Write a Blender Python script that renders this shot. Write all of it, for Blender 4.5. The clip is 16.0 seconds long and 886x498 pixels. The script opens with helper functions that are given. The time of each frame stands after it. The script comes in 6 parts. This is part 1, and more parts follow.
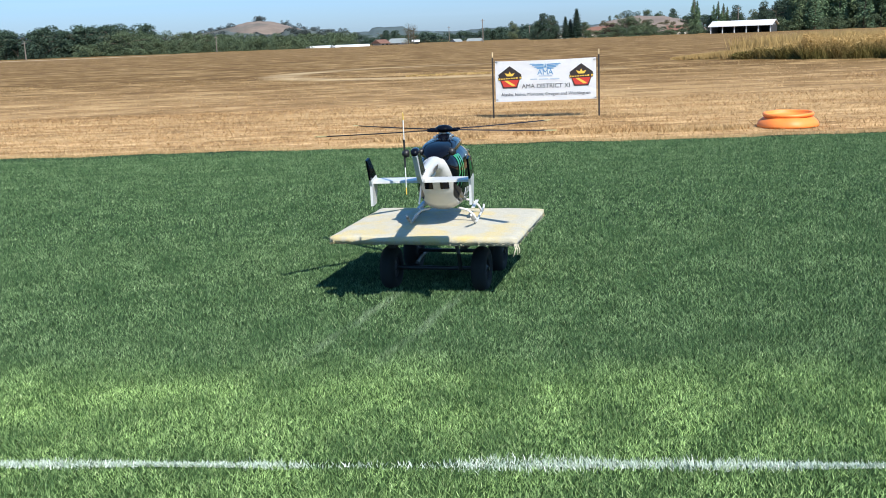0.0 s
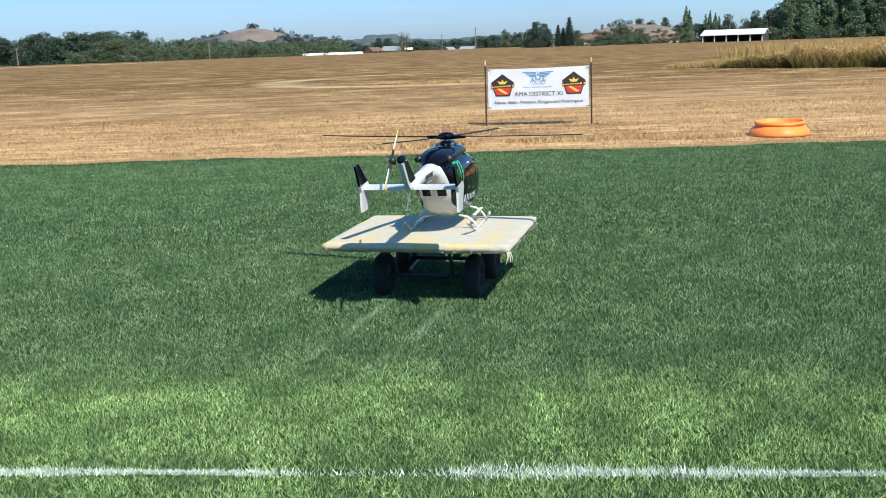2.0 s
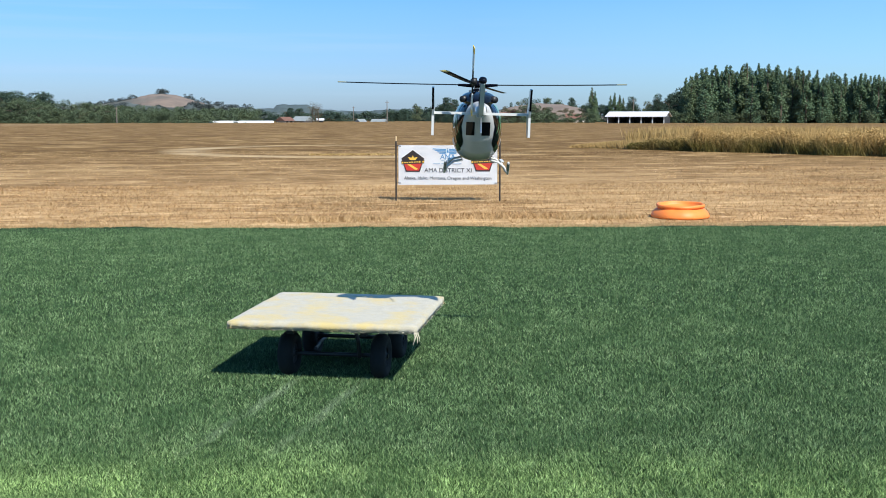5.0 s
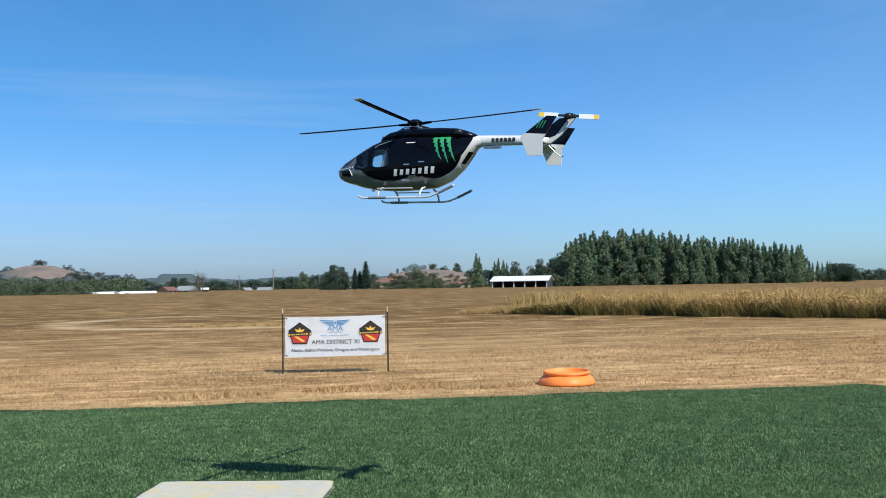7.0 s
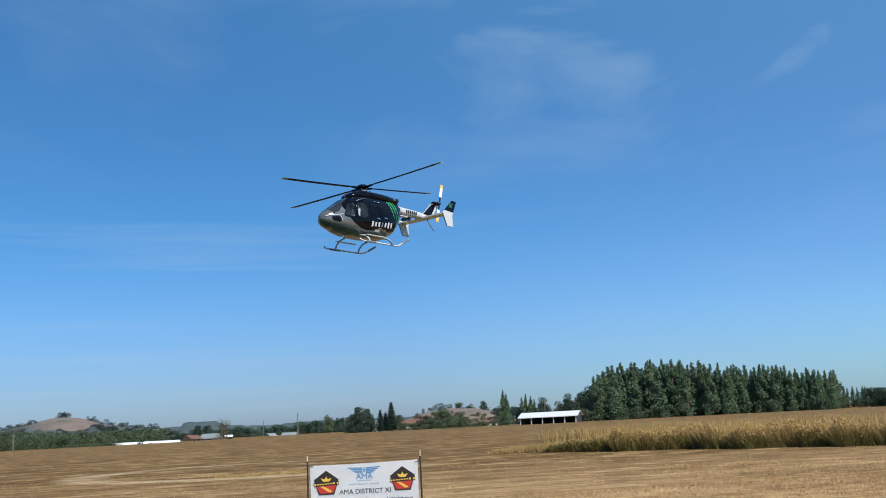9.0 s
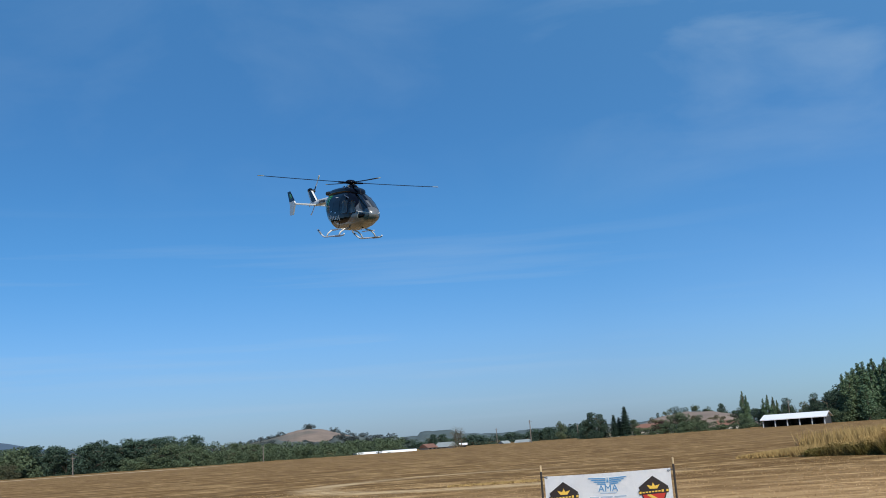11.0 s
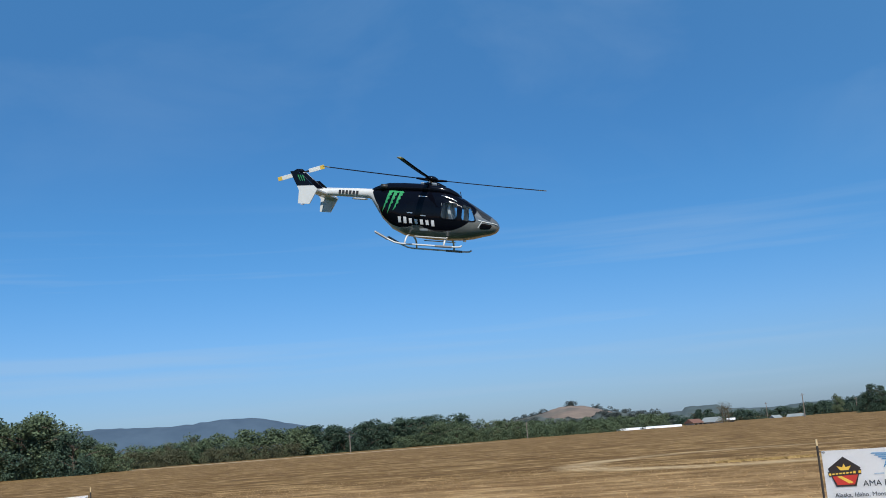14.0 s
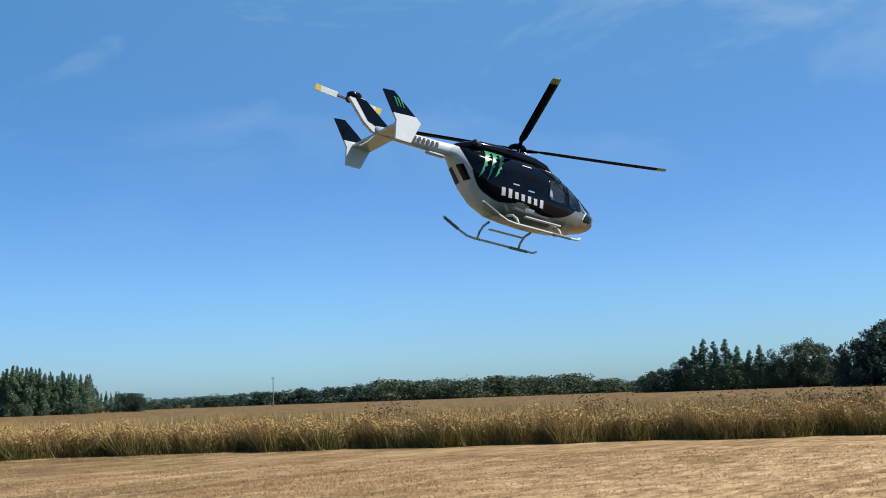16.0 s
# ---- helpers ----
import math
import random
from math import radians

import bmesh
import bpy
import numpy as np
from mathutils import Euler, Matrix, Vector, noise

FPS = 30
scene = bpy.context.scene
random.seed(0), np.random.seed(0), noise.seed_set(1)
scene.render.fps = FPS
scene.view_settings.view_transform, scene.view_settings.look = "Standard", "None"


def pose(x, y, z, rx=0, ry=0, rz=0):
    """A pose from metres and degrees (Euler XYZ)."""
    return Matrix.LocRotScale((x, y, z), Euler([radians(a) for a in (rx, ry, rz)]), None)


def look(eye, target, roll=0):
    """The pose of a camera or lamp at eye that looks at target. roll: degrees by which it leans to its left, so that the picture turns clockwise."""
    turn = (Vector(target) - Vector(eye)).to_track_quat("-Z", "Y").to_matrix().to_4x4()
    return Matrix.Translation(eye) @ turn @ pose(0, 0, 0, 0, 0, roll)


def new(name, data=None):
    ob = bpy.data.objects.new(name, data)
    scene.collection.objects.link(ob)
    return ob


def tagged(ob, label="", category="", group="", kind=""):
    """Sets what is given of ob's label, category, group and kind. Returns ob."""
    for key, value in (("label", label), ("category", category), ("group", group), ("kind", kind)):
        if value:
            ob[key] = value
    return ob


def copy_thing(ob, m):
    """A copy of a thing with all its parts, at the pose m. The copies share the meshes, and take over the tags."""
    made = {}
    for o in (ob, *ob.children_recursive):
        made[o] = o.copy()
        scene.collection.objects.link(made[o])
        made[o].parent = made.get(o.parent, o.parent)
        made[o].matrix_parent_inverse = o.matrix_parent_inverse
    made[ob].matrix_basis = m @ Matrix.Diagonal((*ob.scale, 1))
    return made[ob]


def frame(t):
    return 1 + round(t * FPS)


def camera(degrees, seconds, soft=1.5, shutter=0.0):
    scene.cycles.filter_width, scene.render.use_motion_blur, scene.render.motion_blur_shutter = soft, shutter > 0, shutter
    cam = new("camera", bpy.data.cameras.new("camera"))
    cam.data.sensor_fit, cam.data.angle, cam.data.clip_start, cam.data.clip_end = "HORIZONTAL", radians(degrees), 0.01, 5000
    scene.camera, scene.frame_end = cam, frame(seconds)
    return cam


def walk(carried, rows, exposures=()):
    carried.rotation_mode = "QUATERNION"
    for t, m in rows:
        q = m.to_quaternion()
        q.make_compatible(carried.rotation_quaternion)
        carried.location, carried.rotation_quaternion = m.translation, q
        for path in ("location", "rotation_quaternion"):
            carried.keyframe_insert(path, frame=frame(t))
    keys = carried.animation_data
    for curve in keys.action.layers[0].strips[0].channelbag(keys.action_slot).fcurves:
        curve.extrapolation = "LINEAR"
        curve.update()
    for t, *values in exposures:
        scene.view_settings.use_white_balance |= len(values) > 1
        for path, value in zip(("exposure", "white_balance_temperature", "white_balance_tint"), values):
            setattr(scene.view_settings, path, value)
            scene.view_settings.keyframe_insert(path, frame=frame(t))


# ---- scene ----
EYE_HEIGHT = 1.65

# seconds, x, y, z, yaw, pitch, roll of the hand-held camera
CAMERA_ROWS = (
    (0.0, 0.000, 0.000, 1.650, 0.18, -11.66, -2.17),
    (0.5, 0.000, 0.000, 1.650, -0.19, -11.48, -1.96),
    (1.0, 0.000, 0.000, 1.650, -0.27, -11.22, -2.01),
    (1.5, 0.000, 0.000, 1.650, -0.24, -11.34, -2.00),
    (2.0, 0.000, 0.000, 1.650, -0.26, -11.25, -1.99),
    (2.5, 0.000, 0.000, 1.650, -0.56, -11.02, -2.06),
    (3.0, 0.000, 0.000, 1.650, -1.07, -10.87, -1.70),
    (3.5, 0.000, 0.000, 1.665, -1.84, -10.26, -1.08),
    (6.0, 0.000, 0.000, 1.740, -8.93, -4.05, 0.01),
    (6.5, 0.000, 0.000, 1.770, -10.74, -1.59, -0.26),
    (7.0, 0.000, 0.000, 1.800, -11.89, 1.86, -0.94),
    (7.5, 0.000, 0.000, 1.812, -11.95, 4.84, -1.37),
    (8.0, 0.000, 0.000, 1.825, -11.98, 7.01, -1.68),
    (8.2, 0.000, 0.000, 1.830, -11.94, 7.75, -1.86),
    (10.3, 0.228, 3.800, 1.800, -4.69, 10.82, -4.57),
    (10.5, 0.229, 3.811, 1.798, -2.61, 11.02, -4.17),
    (11.0, 0.230, 3.838, 1.794, 1.67, 10.70, -3.95),
    (11.5, 0.232, 3.865, 1.789, 5.25, 10.13, -4.18),
    (12.0, 0.234, 3.892, 1.785, 8.83, 9.43, -4.47),
    (12.5, 0.235, 3.919, 1.781, 12.14, 9.25, -4.76),
    (13.0, 0.237, 3.946, 1.776, 15.24, 9.61, -5.10),
    (13.5, 0.238, 3.973, 1.772, 17.23, 10.14, -4.88),
    (14.0, 0.240, 4.000, 1.768, 16.04, 10.47, -4.44),
    (14.5, 0.320, 4.450, 1.775, 9.33, 11.29, -4.26),
    (15.0, 1.000, 6.850, 1.795, -4.61, 11.75, -3.73),
    (15.2, 1.720, 7.600, 1.790, -11.30, 11.28, -2.30),
    (15.4, 2.420, 8.100, 1.780, -19.20, 10.61, -2.30),
    (15.5, 2.720, 8.260, 1.772, -23.60, 10.06, -2.30),
    (15.6, 2.860, 8.340, 1.766, -28.90, 9.70, -2.30),
    (15.8, 2.950, 8.440, 1.758, -40.00, 8.90, -2.30),
    (15.9, 2.980, 8.470, 1.754, -45.50, 8.30, -2.30),
    (16.0, 3.000, 8.500, 1.750, -50.66, 8.06, -2.17),
)


def held(x, y, z, yaw, pitch, roll):
    return pose(x, y, z, 90 + pitch, 0, yaw) @ pose(0, 0, 0, 0, 0, roll)


cam = camera(46.82, 16.0, soft=0.95)
walk(cam, [(t, held(x, y, z, yaw, pitch, roll)) for t, x, y, z, yaw, pitch, roll in CAMERA_ROWS], exposures=((0.0, 0.50), (3.5, 0.48), (6.0, 0.28), (7.0, 0.19), (10.5, -0.06), (14.5, -0.06), (15.0, -0.05), (15.5, -0.02), (16.0, 0.10)))

# ---- light ----
SUN_WAY = Vector((0.40, -0.85, 1.0)).normalized()
SUN_HEIGHT = math.asin(SUN_WAY.z)
SUN_BEARING = math.atan2(SUN_WAY.x, SUN_WAY.y)

world = bpy.data.worlds.new("sky")
scene.world = world
world.use_nodes = True
wn = world.node_tree
wn.nodes.clear()
w_out = wn.nodes.new("ShaderNodeOutputWorld")
w_back = wn.nodes.new("ShaderNodeBackground")
w_sky = wn.nodes.new("ShaderNodeTexSky")
w_sky.sky_type = "NISHITA"
w_sky.sun_disc = False
w_sky.sun_elevation = SUN_HEIGHT
w_sky.sun_rotation = SUN_BEARING
w_sky.altitude = 60
w_sky.air_density = 1.0
w_sky.dust_density = 0.6
w_sky.ozone_density = 2.2
w_back.inputs["Strength"].default_value = 0.122
# thin high wisps of cloud
w_co = wn.nodes.new("ShaderNodeTexCoord")
w_map = wn.nodes.new("ShaderNodeMapping")
w_map.inputs["Scale"].default_value = (2.3, 2.3, 5.5)
w_map.inputs["Rotation"].default_value = (0.03, 0.04, 0.5)
w_noise = wn.nodes.new("ShaderNodeTexNoise")
w_noise.inputs["Scale"].default_value = 1.7
w_noise.inputs["Detail"].default_value = 7
w_noise.inputs["Roughness"].default_value = 0.55
w_noise.inputs["Distortion"].default_value = 0.5
w_ramp = wn.nodes.new("ShaderNodeMapRange")
w_ramp.inputs["From Min"].default_value = 0.47
w_ramp.inputs["From Max"].default_value = 0.70
w_ramp.inputs["To Max"].default_value = 0.70
w_mix = wn.nodes.new("ShaderNodeMix")
w_mix.data_type = "RGBA"
w_mix.inputs["B"].default_value = (3.3, 4.6, 6.1, 1)
wn.links.new(w_co.outputs["Generated"], w_map.inputs["Vector"])
wn.links.new(w_map.outputs["Vector"], w_noise.inputs["Vector"])
wn.links.new(w_noise.outputs["Fac"], w_ramp.inputs["Value"])
# the wisps gather towards the east, few elsewhere
w_side = wn.nodes.new("ShaderNodeMapRange")
w_side.inputs["From Min"].default_value, w_side.inputs["From Max"].default_value = 0.05, 0.40
w_side.inputs["To Min"].default_value = 0.15
w_many = wn.nodes.new("ShaderNodeMath")
w_many.operation = "MULTIPLY"
wn.links.new(w_ramp.outputs["Result"], w_many.inputs[0])
wn.links.new(w_side.outputs["Result"], w_many.inputs[1])
# a few long flat streaks low down
w_flat = wn.nodes.new("ShaderNodeMapping")
w_flat.inputs["Scale"].default_value = (1.3, 1.3, 30.0)
w_flat.inputs["Location"].default_value = (0.3, 0.0, 0.6)
w_streak = wn.nodes.new("ShaderNodeTexNoise")
w_streak.inputs["Scale"].default_value = 1.5
w_streak.inputs["Detail"].default_value = 5
w_thin = wn.nodes.new("ShaderNodeMapRange")
w_thin.inputs["From Min"].default_value, w_thin.inputs["From Max"].default_value = 0.53, 0.70
w_thin.inputs["To Max"].default_value = 0.30
w_floor = wn.nodes.new("ShaderNodeMapRange")
w_floor.inputs["From Min"].default_value, w_floor.inputs["From Max"].default_value = 0.24, 0.16
w_keep = wn.nodes.new("ShaderNodeMath")
w_keep.operation = "MULTIPLY"
w_both = wn.nodes.new("ShaderNodeMath")
w_both.operation = "MAXIMUM"
wn.links.new(w_co.outputs["Generated"], w_flat.inputs["Vector"])
wn.links.new(w_flat.outputs["Vector"], w_streak.inputs["Vector"])
wn.links.new(w_streak.outputs["Fac"], w_thin.inputs["Value"])
# they hang high, clear of the horizon
w_aloft = wn.nodes.new("ShaderNodeMapRange")
w_aloft.inputs["From Min"].default_value, w_aloft.inputs["From Max"].default_value = 0.20, 0.36
w_aloft.inputs["To Min"].default_value = 0.08
w_up = wn.nodes.new("ShaderNodeMath")
w_up.operation = "MULTIPLY"
wn.links.new(w_many.outputs[0], w_up.inputs[0])
wn.links.new(w_aloft.outputs["Result"], w_up.inputs[1])
wn.links.new(w_up.outputs[0], w_both.inputs[0])
wn.links.new(w_thin.outputs["Result"], w_keep.inputs[0])
wn.links.new(w_floor.outputs["Result"], w_keep.inputs[1])
# the streaks thin out towards the brighter east
w_west = wn.nodes.new("ShaderNodeMapRange")
w_west.inputs["From Min"].default_value, w_west.inputs["From Max"].default_value = 0.35, -0.05
w_flow = wn.nodes.new("ShaderNodeMath")
w_flow.operation = "MULTIPLY"
wn.links.new(w_keep.outputs[0], w_flow.inputs[0])
wn.links.new(w_west.outputs["Result"], w_flow.inputs[1])
wn.links.new(w_flow.outputs[0], w_both.inputs[1])
wn.links.new(w_both.outputs[0], w_mix.inputs["Factor"])
w_tint = wn.nodes.new("ShaderNodeMix")
w_tint.data_type, w_tint.blend_type = "RGBA", "MULTIPLY"
w_tint.inputs["Factor"].default_value = 1.0
# paler and greyer towards the horizon
w_xyz = wn.nodes.new("ShaderNodeSeparateXYZ")
w_low = wn.nodes.new("ShaderNodeMapRange")
w_low.inputs["From Min"].default_value, w_low.inputs["From Max"].default_value = 0.0, 0.24
w_low.interpolation_type = "SMOOTHSTEP"
w_hue = wn.nodes.new("ShaderNodeMix")
w_hue.data_type = "RGBA"
w_hue.inputs["A"].default_value = (0.415, 0.575, 0.92, 1)
w_hue.inputs["B"].default_value = (0.315, 0.715, 1.05, 1)
wn.links.new(w_co.outputs["Generated"], w_xyz.inputs[0])
wn.links.new(w_xyz.outputs["Z"], w_low.inputs["Value"])
wn.links.new(w_xyz.outputs["X"], w_side.inputs["Value"])
wn.links.new(w_xyz.outputs["X"], w_west.inputs["Value"])
wn.links.new(w_xyz.outputs["Z"], w_aloft.inputs["Value"])
wn.links.new(w_xyz.outputs["Z"], w_floor.inputs["Value"])
wn.links.new(w_low.outputs["Result"], w_hue.inputs["Factor"])
w_bright = wn.nodes.new("ShaderNodeMix")
w_bright.data_type = "RGBA"
w_bright.inputs["B"].default_value = (0.52, 0.835, 1.24, 1)
w_toward = wn.nodes.new("ShaderNodeMapRange")
w_toward.inputs["From Min"].default_value, w_toward.inputs["From Max"].default_value = 0.12, 0.68
wn.links.new(w_xyz.outputs["X"], w_toward.inputs["Value"])
wn.links.new(w_toward.outputs["Result"], w_bright.inputs["Factor"])
wn.links.new(w_hue.outputs["Result"], w_bright.inputs["A"])
wn.links.new(w_bright.outputs["Result"], w_tint.inputs["B"])
wn.links.new(w_sky.outputs["Color"], w_tint.inputs["A"])
# thin even haze high up
w_high = wn.nodes.new("ShaderNodeMapRange")
w_high.inputs["From Min"].default_value, w_high.inputs["From Max"].default_value = 0.10, 0.40
w_high.inputs["To Max"].default_value = 0.75
w_even = wn.nodes.new("ShaderNodeMix")
w_even.data_type = "RGBA"
w_east = wn.nodes.new("ShaderNodeMapRange")
w_east.inputs["From Min"].default_value, w_east.inputs["From Max"].default_value = -0.05, 0.75
w_tone = wn.nodes.new("ShaderNodeMix")
w_tone.data_type = "RGBA"
w_tone.inputs["A"].default_value = (0.53, 1.82, 4.12, 1)
w_tone.inputs["B"].default_value = (0.98, 2.72, 4.95, 1)
wn.links.new(w_xyz.outputs["X"], w_east.inputs["Value"])
wn.links.new(w_east.outputs["Result"], w_tone.inputs["Factor"])
wn.links.new(w_tone.outputs["Result"], w_even.inputs["B"])
wn.links.new(w_xyz.outputs["Z"], w_high.inputs["Value"])
# deep clear blue overhead
w_top = wn.nodes.new("ShaderNodeMapRange")
w_top.inputs["From Min"].default_value, w_top.inputs["From Max"].default_value = 0.45, 0.85
w_top.inputs["To Min"].default_value, w_top.inputs["To Max"].default_value = 1.0, 0.25
w_fade = wn.nodes.new("ShaderNodeMath")
w_fade.operation = "MULTIPLY"
wn.links.new(w_xyz.outputs["Z"], w_top.inputs["Value"])
wn.links.new(w_high.outputs["Result"], w_fade.inputs[0])
wn.links.new(w_top.outputs["Result"], w_fade.inputs[1])
wn.links.new(w_fade.outputs[0], w_even.inputs["Factor"])
wn.links.new(w_tint.outputs["Result"], w_even.inputs["A"])
wn.links.new(w_even.outputs["Result"], w_mix.inputs["A"])
wn.links.new(w_mix.outputs["Result"], w_back.inputs["Color"])
wn.links.new(w_back.outputs["Background"], w_out.inputs["Surface"])

sun_data = bpy.data.lights.new("sun", "SUN")
sun_data.energy = 5.0
sun_data.angle = radians(0.53)
sun_data.color = (1.0, 0.95, 0.86)
sun = new("sun", sun_data)
sun.matrix_world = look(SUN_WAY * 50, (0, 0, 0))


# ---- materials ----
class Nodes:
    """Short hand for a material's node tree."""

    def __init__(self, name):
        self.mat = bpy.data.materials.new(name)
        self.mat.use_nodes = True
        self.tree = self.mat.node_tree
        self.bsdf = self.tree.nodes["Principled BSDF"]
        self.out = self.tree.nodes["Material Output"]

    def link(self, a, b):
        self.tree.links.new(a, b)

    def put(self, socket, value):
        if isinstance(value, bpy.types.NodeSocket):
            self.link(value, socket)
        else:
            socket.default_value = value

    def coords(self, which="Object"):
        return self.tree.nodes.new("ShaderNodeTexCoord").outputs[which]

    def mapped(self, vec, scale=(1, 1, 1), rot=(0, 0, 0)):
        n = self.tree.nodes.new("ShaderNodeMapping")
        n.inputs["Scale"].default_value = scale
        n.inputs["Rotation"].default_value = rot
        self.link(vec, n.inputs["Vector"])
        return n.outputs["Vector"]

    def noise(self, vec, scale, detail=4, rough=0.55, warp=0.0):
        n = self.tree.nodes.new("ShaderNodeTexNoise")
        n.inputs["Scale"].default_value = scale
        n.inputs["Detail"].default_value = detail
        n.inputs["Roughness"].default_value = rough
        n.inputs["Distortion"].default_value = warp
        self.link(vec, n.inputs["Vector"])
        return n.outputs["Fac"]

    def ramp(self, value, a, b, lo=0.0, hi=1.0):
        n = self.tree.nodes.new("ShaderNodeMapRange")
        n.inputs["From Min"].default_value, n.inputs["From Max"].default_value = a, b
        n.inputs["To Min"].default_value, n.inputs["To Max"].default_value = lo, hi
        self.put(n.inputs["Value"], value)
        return n.outputs["Result"]

    def mix(self, fac, a, b):
        n = self.tree.nodes.new("ShaderNodeMix")
        n.data_type = "RGBA"
        self.put(n.inputs["Factor"], fac)
        self.put(n.inputs["A"], (*a, 1) if isinstance(a, tuple) and len(a) == 3 else a)
        self.put(n.inputs["B"], (*b, 1) if isinstance(b, tuple) and len(b) == 3 else b)
        return n.outputs["Result"]

    def math(self, op, a, b=0.0, c=0.0):
        n = self.tree.nodes.new("ShaderNodeMath")
        n.operation = op
        for socket, value in zip(n.inputs, (a, b, c)):
            self.put(socket, value)
        return n.outputs["Value"]

    def split(self, vec):
        n = self.tree.nodes.new("ShaderNodeSeparateXYZ")
        self.link(vec, n.inputs[0])
        return n.outputs["X"], n.outputs["Y"], n.outputs["Z"]

    def island(self):
        return self.tree.nodes.new("ShaderNodeNewGeometry").outputs["Random Per Island"]

    def random(self):
        return self.tree.nodes.new("ShaderNodeObjectInfo").outputs["Random"]

    def place(self):
        return self.tree.nodes.new("ShaderNodeNewGeometry").outputs["Position"]

    def bump(self, height, strength=0.3, distance=0.01):
        n = self.tree.nodes.new("ShaderNodeBump")
        n.inputs["Strength"].default_value, n.inputs["Distance"].default_value = strength, distance
        self.link(height, n.inputs["Height"])
        self.link(n.outputs["Normal"], self.bsdf.inputs["Normal"])

    def set(self, **values):
        for key, value in values.items():
            socket = self.bsdf.inputs[key.replace("_", " ")]
            self.put(socket, (*value, 1) if isinstance(value, tuple) and len(value) == 3 else value)
        return self.mat


def plain(name, colour, rough=0.5, metal=0.0, vary=0.12, scale=6.0, coat=0.0, bump=0.0, gloss=0.5):
    """A surface with a faint large and small mottling."""
    n = Nodes(name)
    co = n.coords()
    a = n.noise(co, scale, 5)
    b = n.noise(co, scale * 9, 3)
    f = n.ramp(n.math("ADD", n.math("MULTIPLY", a, 0.65), n.math("MULTIPLY", b, 0.35)), 0.35, 0.65)
    dark = tuple(c * (1 - vary) for c in colour)
    light = tuple(min(1.0, c * (1 + vary)) for c in colour)
    if bump:
        n.bump(b, bump, 0.004)
    return n.set(Base_Color=n.mix(f, dark, light), Roughness=n.ramp(a, 0.3, 0.7, rough * 0.9, min(1, rough * 1.12)), Metallic=metal, Coat_Weight=coat, Specular_IOR_Level=gloss)


def foliage(name, dark, light, tip=None):
    n = Nodes(name)
    r = n.island()
    big = n.noise(n.place(), 0.35, 3)
    f = n.math("ADD", n.math("MULTIPLY", r, 0.55), n.math("MULTIPLY", n.ramp(big, 0.3, 0.7), 0.45))
    col = n.mix(f, dark, light)
    if tip:
        col = n.mix(n.ramp(n.random(), 0.55, 1.0, 0.0, 0.5), col, tip)
    return n.set(Base_Color=col, Roughness=0.75, Specular_IOR_Level=0.2)


LEAF_DARK = foliage("leaves_dark", (0.024, 0.048, 0.038), (0.066, 0.102, 0.064))
LEAF_MID = foliage("leaves_green", (0.046, 0.074, 0.044), (0.110, 0.146, 0.076), (0.120, 0.130, 0.072))
LEAF_POPLAR = foliage("leaves_poplar", (0.045, 0.096, 0.060), (0.180, 0.262, 0.140), (0.190, 0.215, 0.100))
LEAF_FIR = foliage("needles", (0.022, 0.042, 0.030), (0.048, 0.078, 0.050))
LEAF_DRY = foliage("leaves_dry", (0.075, 0.070, 0.040), (0.15, 0.135, 0.075))
LEAF_PURPLE = foliage("leaves_purple", (0.030, 0.016, 0.014), (0.060, 0.032, 0.026))
# bluish haze of distance is mixed into this leaf colour
LEAF_HAZE = foliage("leaves_haze_tint", (0.045, 0.060, 0.062), (0.070, 0.088, 0.086))
WEED_BROWN = foliage("weed_stalks", (0.070, 0.045, 0.020), (0.20, 0.135, 0.060))
LEAF_BRUSH = foliage("leaves_brush", (0.050, 0.056, 0.034), (0.105, 0.108, 0.060))
BARK = plain("bark", (0.10, 0.075, 0.055), 0.9, bump=0.5)
WHITE_PAINT = plain("white_paint", (0.60, 0.61, 0.60), 0.35, vary=0.05, coat=0.3)
DARK_PAINT = plain("dark_paint", (0.003, 0.0035, 0.007), 0.12, vary=0.25, gloss=0.2)
BLADE_DARK = plain("blade_carbon", (0.003, 0.004, 0.009), 0.45, vary=0.2, gloss=0.03)
BLADE_TIP = plain("blade_tip", (0.40, 0.36, 0.15), 0.5, vary=0.08)
BLADE_WHITE = plain("blade_white", (0.78, 0.78, 0.74), 0.4, vary=0.05)
YELLOW_PAINT = plain("yellow_paint", (0.78, 0.52, 0.08), 0.45, vary=0.08)
STEEL = plain("brushed_steel", (0.55, 0.56, 0.57), 0.28, metal=0.9, vary=0.1)
SHOE_GREY = plain("skid_shoe", (0.20, 0.205, 0.215), 0.28, vary=0.15)
SKID_WHITE = plain("skid_paint", (0.58, 0.58, 0.57), 0.35, vary=0.06)
BLACK_METAL = plain("black_metal", (0.015, 0.015, 0.016), 0.45, vary=0.3)
RUBBER = plain("rubber", (0.012, 0.012, 0.012), 0.85, vary=0.3, scale=20, bump=0.3)
RIM_GREY = plain("rim_grey", (0.05, 0.05, 0.055), 0.5, vary=0.2)
FRAME_RUST = plain("cart_frame", (0.030, 0.026, 0.024), 0.7, vary=0.3, scale=12)
GREEN_PAINT = plain("green_paint", (0.030, 0.27, 0.09), 0.3, vary=0.25, scale=30, coat=0.4)
LETTER_WHITE = plain("letter_white", (0.62, 0.63, 0.64), 0.4, vary=0.06)
LETTER_BLACK = plain("letter_black", (0.02, 0.02, 0.025), 0.5, vary=0.1)
ORANGE = plain("orange_plastic", (0.86, 0.235, 0.045), 0.5, vary=0.10, scale=5)
